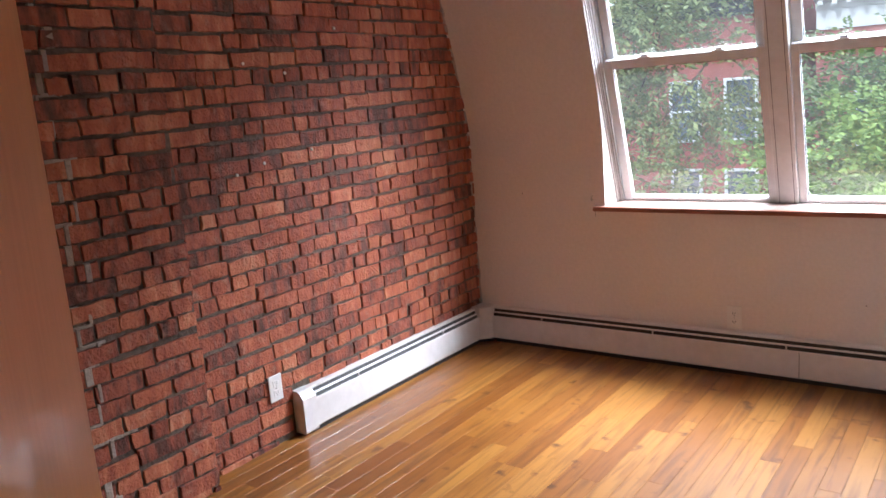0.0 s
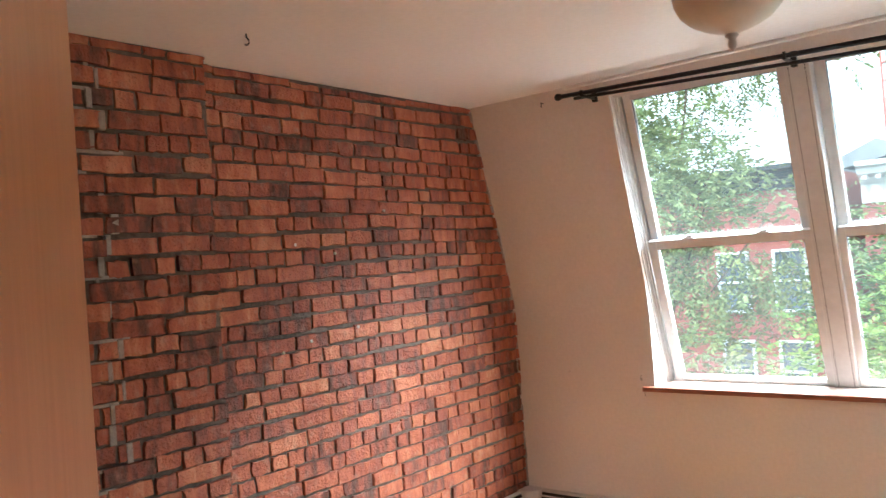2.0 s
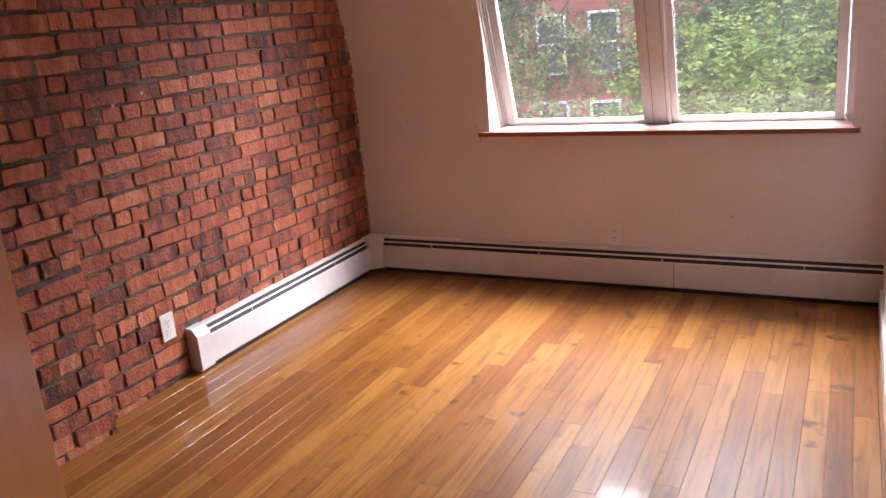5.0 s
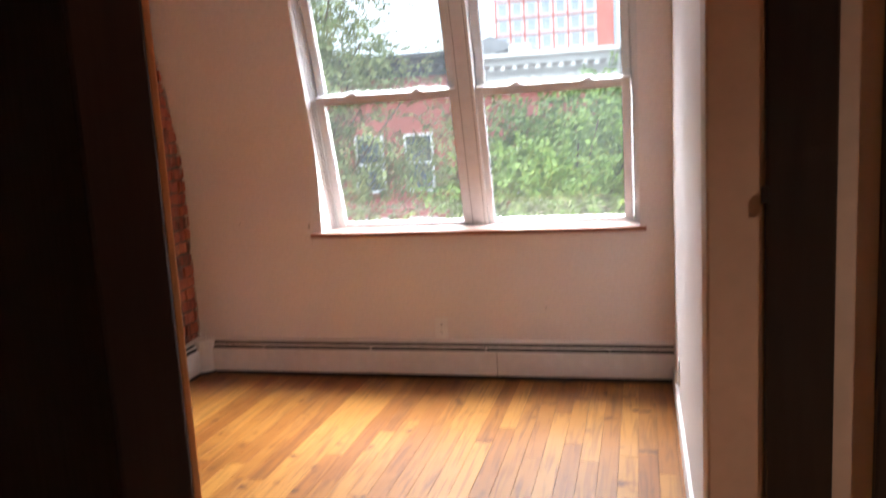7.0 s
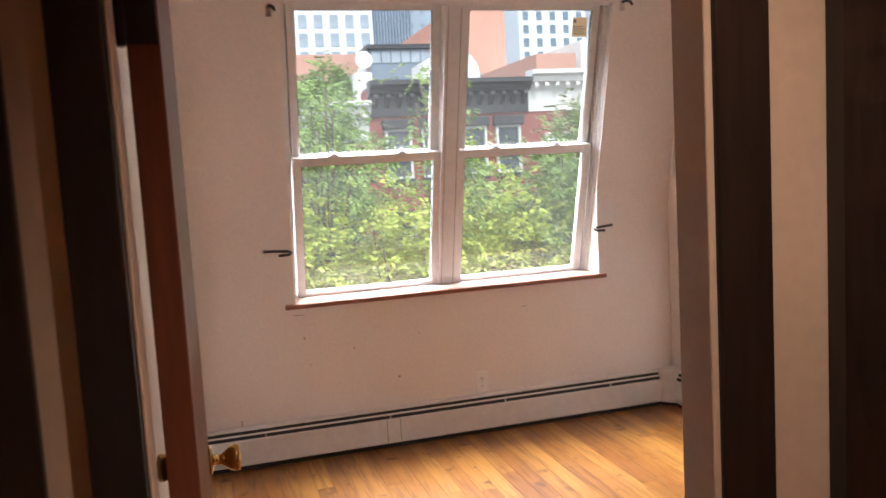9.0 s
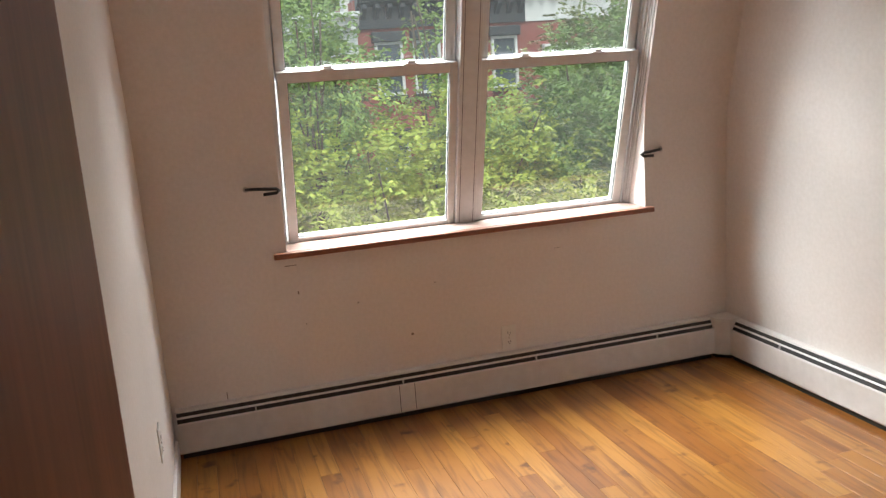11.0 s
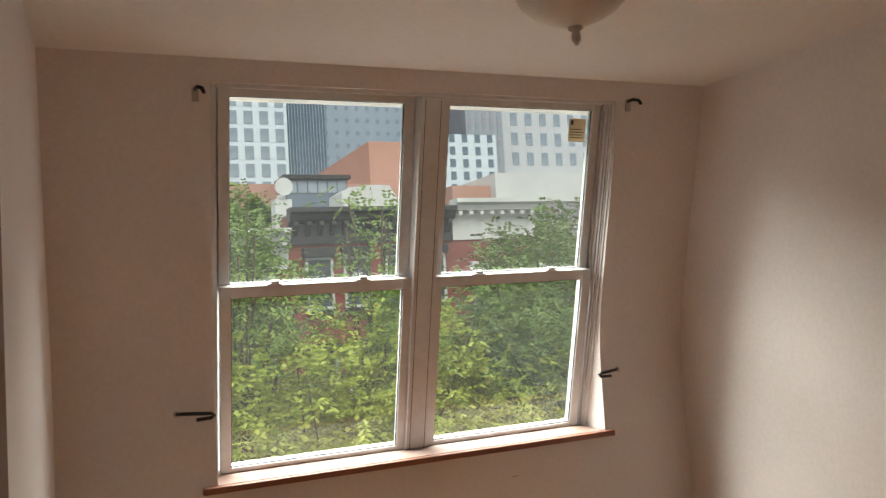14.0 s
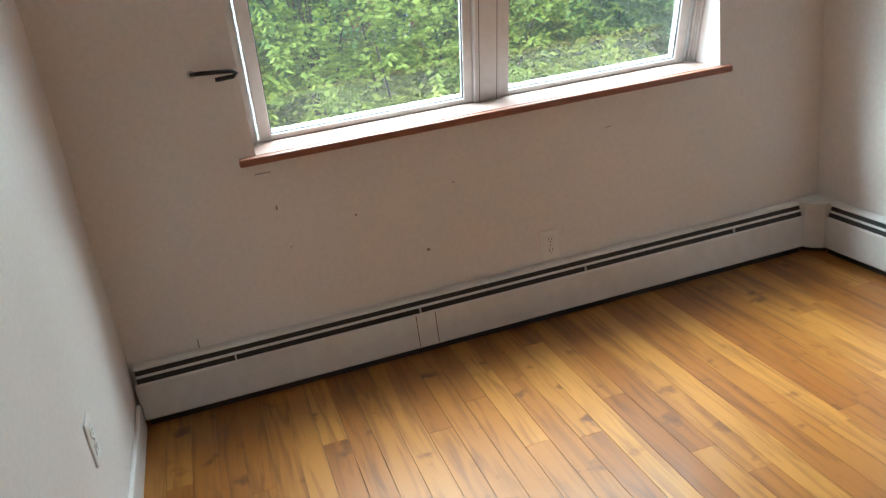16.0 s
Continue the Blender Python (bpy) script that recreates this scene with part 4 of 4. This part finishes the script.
tower("brick_block", 27.0, 30.5, 61, 10.3, "tower_orange", "low orange brick building beside a white wall", 0, 0, None, 0, "apartment block")
rt = tower("apartment_tower", -20.4, -3.6, 120, 60, "tower_pale", "pale apartment tower striped with red panels", 8, 15, (1.0, 1.5, 2.4), 10.5)
for i in range(9):
    part("red_panel", box(-20.4 + i * 2.1 - 0.11, -20.4 + i * 2.1 + 0.11, 119.7, 120, 8, 60), M["tower_red"], rt)
for j in range(16):
    part("red_band", box(-20.4, -3.6, 119.75, 120, 9.2 + j * 2.4, 9.2 + j * 2.4 + 0.13), M["tower_red"], rt)
part("red_corner", box(-5.6, -3.7, 119.5, 120.1, 8, 60), M["tower_red"], rt)

# ---------------------------------------------------------------- trees
def tree(base, crowns, sprays, leaf, label, seed, size=0.10, drop=0.35):
    """A trunk with limbs that reach into crowns (centre, radii), each filled with drooping compound leaves."""
    r = np.random.default_rng(seed)
    t = thing("tree", label, "tree", base, group="street trees")
    b = Vector(base)
    top = Vector(crowns[0][0]) - b
    tr = bmesh.new()
    trunk_pts = [Vector((0, 0, 0)), Vector((top.x * 0.2, top.y * 0.2, top.z * 0.45)), top * 0.85]
    for pts, r0, r1 in [(trunk_pts, 0.17, 0.07)]:
        rings = []
        for i, p in enumerate(pts):
            rad = r0 + (r1 - r0) * i / (len(pts) - 1)
            rings.append([tr.verts.new(p + Vector((rad * math.cos(a * math.pi / 4), rad * math.sin(a * math.pi / 4), 0))) for a in range(8)])
        for lo, hi in zip(rings, rings[1:]):
            for k in range(8):
                tr.faces.new((lo[k], lo[(k + 1) % 8], hi[(k + 1) % 8], hi[k]))
    part("trunk", tr, M["bark"], t)
    for c, rad in crowns:
        for _ in range(4):
            d = r.normal(size=3)
            d /= np.linalg.norm(d)
            end = Vector(c) - b + Vector((d[0] * rad[0] * 0.85, d[1] * rad[1] * 0.85, abs(d[2]) * rad[2] * 0.85))
            start = trunk_pts[1].lerp(trunk_pts[2], r.uniform(0.1, 1.0))
            midp = start.lerp(end, 0.5) + Vector((0, 0, 0.25))
            part("limb", tube([start, midp, end], 0.013, 6), M["bark"], t)
    total = sum(c[1][0] * c[1][1] * c[1][2] for c in crowns)
    verts, faces = [], []
    for c, rad in crowns:
        n = int(3.6 * sprays * rad[0] * rad[1] * rad[2] / total)
        clumps = max(10, n // 22)
        u = r.normal(size=(clumps, 3))
        u /= np.linalg.norm(u, axis=1)[:, None]
        cc = np.array(c) - np.array(base) + u * np.array(rad) * r.uniform(0.35, 1.0, (clumps, 1))
        pick = r.integers(0, clumps, n)
        p0 = cc[pick] + r.normal(size=(n, 3)) * 0.24
        for k in range(n):
            out = u[pick[k]] + r.normal(size=3) * 0.6
            out[2] -= drop
            out /= np.linalg.norm(out)
            side = np.cross(out, (0, 0, 1.0))
            side /= np.linalg.norm(side) + 1e-6
            up = np.cross(side, out)
            length = size * r.uniform(2.2, 4.2)
            pairs = 5
            for j in range(pairs):
                s = (j + 1) / pairs
                stem = p0[k] + out * length * s + np.array((0, 0, -0.5 * length * s * s * drop))
                for sg in (-1, 1):
                    tip = stem + side * sg * size * 0.85 + out * size * 0.45 + np.array((0, 0, -size * 0.25)) + r.normal(size=3) * 0.012
                    mid = (stem + tip) / 2
                    wd = (out * 0.22 + up * r.normal() * 0.12) * size
                    i0 = len(verts)
                    verts += [stem, mid + wd, tip, mid - wd]
                    faces.append((i0, i0 + 1, i0 + 2, i0 + 3))
    me = bpy.data.meshes.new("crown")
    me.from_pydata([tuple(v) for v in verts], [], faces)
    me.materials.append(M[leaf])
    o = new("crown", me)
    o.parent = t
    return t


tree((3.0, 12.0, STREET), [((3.0, 11.3, -0.9), (2.5, 1.7, 1.9)), ((4.6, 11.8, -0.4), (1.7, 1.4, 1.9)), ((1.2, 12.0, -0.2), (1.4, 1.4, 1.9))], 2300, "leaf", "yellow-green tree with long drooping compound leaves", 3)
tree((6.8, 12.8, STREET), [((6.7, 12.6, 0.2), (1.9, 1.6, 1.8)), ((7.6, 12.2, -1.6), (2.4, 1.8, 1.9)), ((8.6, 13.0, 1.1), (1.7, 1.5, 1.9))], 2100, "leaf_deep", "deep green street tree with a full crown", 4)
tree((-1.6, 12.5, STREET), [((-1.5, 12.0, -0.9), (1.9, 1.6, 2.0)), ((0.0, 12.8, 0.2), (1.5, 1.4, 1.7)), ((-2.4, 12.6, -2.0), (1.6, 1.4, 1.5))], 2500, "leaf_mid", "bright green tree with long drooping compound leaves", 7)
tree((-5.8, 12.5, STREET), [((-5.9, 12.5, 2.2), (2.2, 1.6, 1.9)), ((-4.4, 12.8, 1.4), (1.7, 1.3, 1.2)), ((-7.5, 12.5, 0.2), (1.8, 1.5, 2.2)), ((-5.2, 12.2, -0.8), (1.7, 1.2, 1.4)), ((-5.0, 13, 4.6), (2.4, 1.4, 1.0))], 1500, "leaf_dry", "tall thin-leaved olive green street tree", 9)
tree((-9.5, 15.0, STREET), [((-9.5, 15.0, 2.0), (2.2, 1.8, 3.0)), ((-8.0, 16, 4.0), (1.8, 1.5, 1.2))], 900, "leaf_deep", "deep green street tree behind the others", 11)
tree((2.6, 18.5, STREET), [((2.6, 18.3, 1.4), (1.8, 1.4, 2.0)), ((0.2, 18.5, 0.9), (1.6, 1.4, 1.6))], 900, "leaf_deep", "deep green tree close to the white cornice", 13, 0.14)
tree((9.5, 18.5, STREET), [((10.7, 18.2, 1.3), (2.3, 1.6, 2.1)), ((13.0, 18.2, 2.1), (1.9, 1.6, 2.1))], 1100, "leaf_dry", "dull green street tree by the white parapet", 15, 0.14)
tree((2.9, 40.0, STREET), [((6.4, 40.0, 5.2), (1.9, 1.6, 1.3)), ((8.6, 40, 5.0), (1.4, 1.4, 0.8))], 500, "leaf_deep", "dark green tree behind the row houses", 17, 0.25)
tree((0.6, 16.0, STREET), [((0.5, 15.5, -2.2), (2.6, 1.2, 2.2)), ((4.2, 15.5, -1.6), (2.6, 1.2, 2.2)), ((8.0, 15.5, -1.4), (2.4, 1.2, 2.2))], 1500, "leaf_deep", "deep green trees filling the yard below", 23, 0.15)
tree((-2.6, 16.5, STREET), [((-2.4, 16.0, -1.2), (2.0, 1.2, 2.6)), ((-1.0, 16.2, 0.3), (1.8, 1.2, 1.6))], 1000, "leaf_deep", "deep green tree behind the bright one", 25, 0.14)
tree((3.6, 12.0, STREET), [((3.85, 11.5, 2.15), (0.28, 0.3, 0.75)), ((3.45, 11.5, 2.3), (0.10, 0.12, 0.6)), ((3.95, 11.5, 1.1), (0.6, 0.4, 0.7))], 90, "leaf_mid", "slender tree with a drooping leafy branch", 19, 0.09)
tree((1.8, 12.0, STREET), [((2.0, 11.5, 2.1), (0.22, 0.3, 0.9)), ((2.35, 11.5, 1.5), (0.4, 0.35, 0.55)), ((1.5, 11.6, 1.4), (0.5, 0.4, 0.7))], 110, "leaf_mid", "slender tree with upright leafy shoots", 29, 0.09)

# ---------------------------------------------------------------- floor planks
def plank_mesh(w, length):
    g = 0.0004
    bm = bmesh.new()
    bm_prism(bm, [(g, -0.012), (g, -0.0006), (g + 0.0005, 0.0), (w - g - 0.0005, 0.0), (w - g, -0.0006), (w - g, -0.012)], g, length - g, "y")
    return mesh_of("plank", bm, M["plank"])


def lay_floor(x0, x1, y0, y1, seed):
    r = random.Random(seed)
    w = 0.0572 * 1.32
    x = x0
    lengths = (0.45, 0.7, 0.95, 1.25, 1.6)
    shared = {}
    while x < x1 - 0.005:
        wid = min(w, x1 - x)
        y = y0
        first = True
        while y < y1 - 0.005:
            length = r.choice(lengths) * (r.uniform(0.3, 1.0) if first else 1.0)
            first = False
            length = round(min(length, y1 - y), 3)
            if y1 - y - length < 0.12:
                length = round(y1 - y, 3)
            key = (round(wid, 3), length)
            if key not in shared:
                shared[key] = plank_mesh(wid, length)
            o = new("plank", shared[key])
            o.parent = floor
            o.location = (x, y, FLOOR)
            y += length
        x += wid


lay_floor(BRICK_X, R1_RIGHT, ROOM_FACE - 0.02, FRONT, 21)
lay_floor(R2_LEFT, R2_RIGHT, ROOM_FACE - 0.02, FRONT, 22)

# ---------------------------------------------------------------- bricks
def brick_bm(r, bm, x0, y0, y1, z0, z1, depth):
    """One worn brick whose face stands out along +x; uneven outline, rounded arris."""
    n = 4
    cy, cz = (y0 + y1) / 2, (z0 + z1) / 2
    ring = []
    for a, b, steps in (((y0, z0), (y1, z0), n), ((y1, z0), (y1, z1), 2), ((y1, z1), (y0, z1), n), ((y0, z1), (y0, z0), 2)):
        for k in range(steps):
            f = k / steps
            ring.append((a[0] + (b[0] - a[0]) * f + r.uniform(-0.004, 0.004), a[1] + (b[1] - a[1]) * f + r.uniform(-0.0036, 0.0036)))
    tilt_y, tilt_z = r.uniform(-0.018, 0.018), r.uniform(-0.03, 0.03)
    back = [bm.verts.new((x0 - 0.02, p, q)) for p, q in ring]
    edge = [bm.verts.new((x0 + depth - 0.003, p, q)) for p, q in ring]
    front = [bm.verts.new((x0 + depth + (p - cy) * tilt_y + (q - cz) * tilt_z + r.uniform(-0.001, 0.001), p + (cy - p) * 0.025, q + (cz - q) * 0.07)) for p, q in ring]
    m = len(ring)
    for i in range(m):
        j = (i + 1) % m
        bm.faces.new((back[i], back[j], edge[j], edge[i]))
        bm.faces.new((edge[i], edge[j], front[j], front[i]))
    bm.faces.new(front)


def lay_bricks(parent, x, y0, y1, z0, z1, seed, near, depth=0.0, skip=None, face=0.0075):
    """Courses of brick on a wall; those up to near are single bricks, the rest one mesh."""
    r = random.Random(seed)
    course = 0.068
    rest = bmesh.new()
    singles = 0
    z = z0
    row = 0
    while z < z1 - 0.01:
        zt = min(z + course, z1)
        headers = row % 6 == 5
        y = y0 - r.uniform(0.0, 0.15)
        while y < y1:
            length = 0.102 if headers or r.random() < 0.2 else 0.205
            length *= r.uniform(0.74, 1.0)
            a, b = max(y, y0), min(y + length, y1)
            if b - a > 0.03 and not (skip and skip(a, b, z, zt)):
                j = r.uniform(0.003, 0.007)
                jz = r.uniform(0.004, 0.0078)
                sag = r.uniform(-0.003, 0.003) + 0.007 * math.sin(1.9 * y + 0.35 * row) + 0.004 * math.sin(5.1 * y + row)
                dims = (a + j, b - j, z + jz + sag, zt - jz + sag)
                if b < near and singles < 300:
                    bm = bmesh.new()
                    brick_bm(r, bm, x, *dims, depth=face + r.uniform(-0.0045, 0.0045))
                    o = new("brick", mesh_of("brick", bm, M["brick"]))
                    o.parent = parent
                    singles += 1
                else:
                    brick_bm(r, rest, x, *dims, depth=face + r.uniform(-0.0045, 0.0045))
            y += length
        z += course
        row += 1
    if rest.verts:
        o = part("brickwork", rest, M["brick_far"], parent)
        o["kind"] = "stuff"
    else:
        rest.free()


party = bpy.data.objects["wall_party"]
PIER_X, PIER_END = BRICK_X + 0.095, 2.03
pier = tagged(part("wall_pier", box(BRICK_X - 0.02, PIER_X - 0.003, 0.6, PIER_END - 0.006, 0, CEIL), M["mortar"]), "projecting brick chimney pier with pale patched joints", "wall", kind="structure")


def patched(a, b, z0, z1):
    """Bare cement round the outlet, and what the heater hides."""
    return (2.43 < (a + b) / 2 < 2.66 and z1 < 0.30) or (b > 2.75 and z1 < 0.15)


lay_bricks(party, BRICK_X, PIER_END - 0.02, FRONT + 0.02, 0.005, CEIL, 31, 3.05, skip=patched)
lay_bricks(pier, PIER_X, 1.2, PIER_END, 0.005, CEIL, 32, 9.0)
tagged(part("cement_patch", box(BRICK_X - 0.012, BRICK_X + 0.001, 2.40, 2.68, 0.0, 0.30, 0.003), M["cement"]), "smooth grey cement patch round the outlet", "wall patch", kind="structure")
# pale pointing where the pier was patched
rp = random.Random(40)
bm = bmesh.new()
for i in range(34):
    zc = 0.005 + i * 0.068
    if rp.random() < 0.8:
        yc = 1.60 + rp.uniform(-0.04, 0.03)
        bm_box(bm, PIER_X - 0.014, PIER_X + 0.008, yc, yc + rp.uniform(0.012, 0.028), zc + 0.004, zc + 0.07, 0.003)
    if rp.random() < 0.7:
        yc = 1.38 + rp.uniform(-0.1, 0.1)
        bm_box(bm, PIER_X - 0.014, PIER_X + 0.004, yc, yc + rp.uniform(0.12, 0.26), zc - 0.006, zc + 0.006, 0.002)
tagged(part("pale_pointing", bm, M["pale_mortar"]), "pale new mortar in the pier joints", "wall patch", kind="structure")
# bricks at the hall end, mirrored to face the hall
hall = new("hall_brick_face")
hall.parent = hall_end
hall.matrix_world = Matrix.Translation((HALL_END, 0, 0)) @ Matrix.Rotation(math.pi, 4, "Z")
bm = bmesh.new()
rh = random.Random(50)
for i in range(32):
    y = -HALL_FACE - 0.0
    while y < 0.2:
        ln = 0.208 if rh.random() < 0.8 else 0.102
        brick_bm(rh, bm, 0.0, y + 0.006, y + ln - 0.006, i * 0.0725 + 0.005, i * 0.0725 + 0.067, depth=0.008)
        y += ln
bw = part("brickwork", bm, M["brick_far"], hall)
bw["kind"] = "stuff"
# plastic wall plugs left in the bricks
for py, pz in ((2.47, 1.655), (2.69, 1.612), (2.52, 1.25), (2.80, 1.28), (2.37, 1.22), (3.02, 1.80)):
    p = thing("wall_plug", "white plastic plug stuck in the brick", "wall plug", (BRICK_X + 0.009, py, pz), group="wall plugs in the brick")
    part("collar", lathe([(0.007, 0.0), (0.007, 0.004), (0.003, 0.005)], segs=12, axis="x"), M["plate"], p)
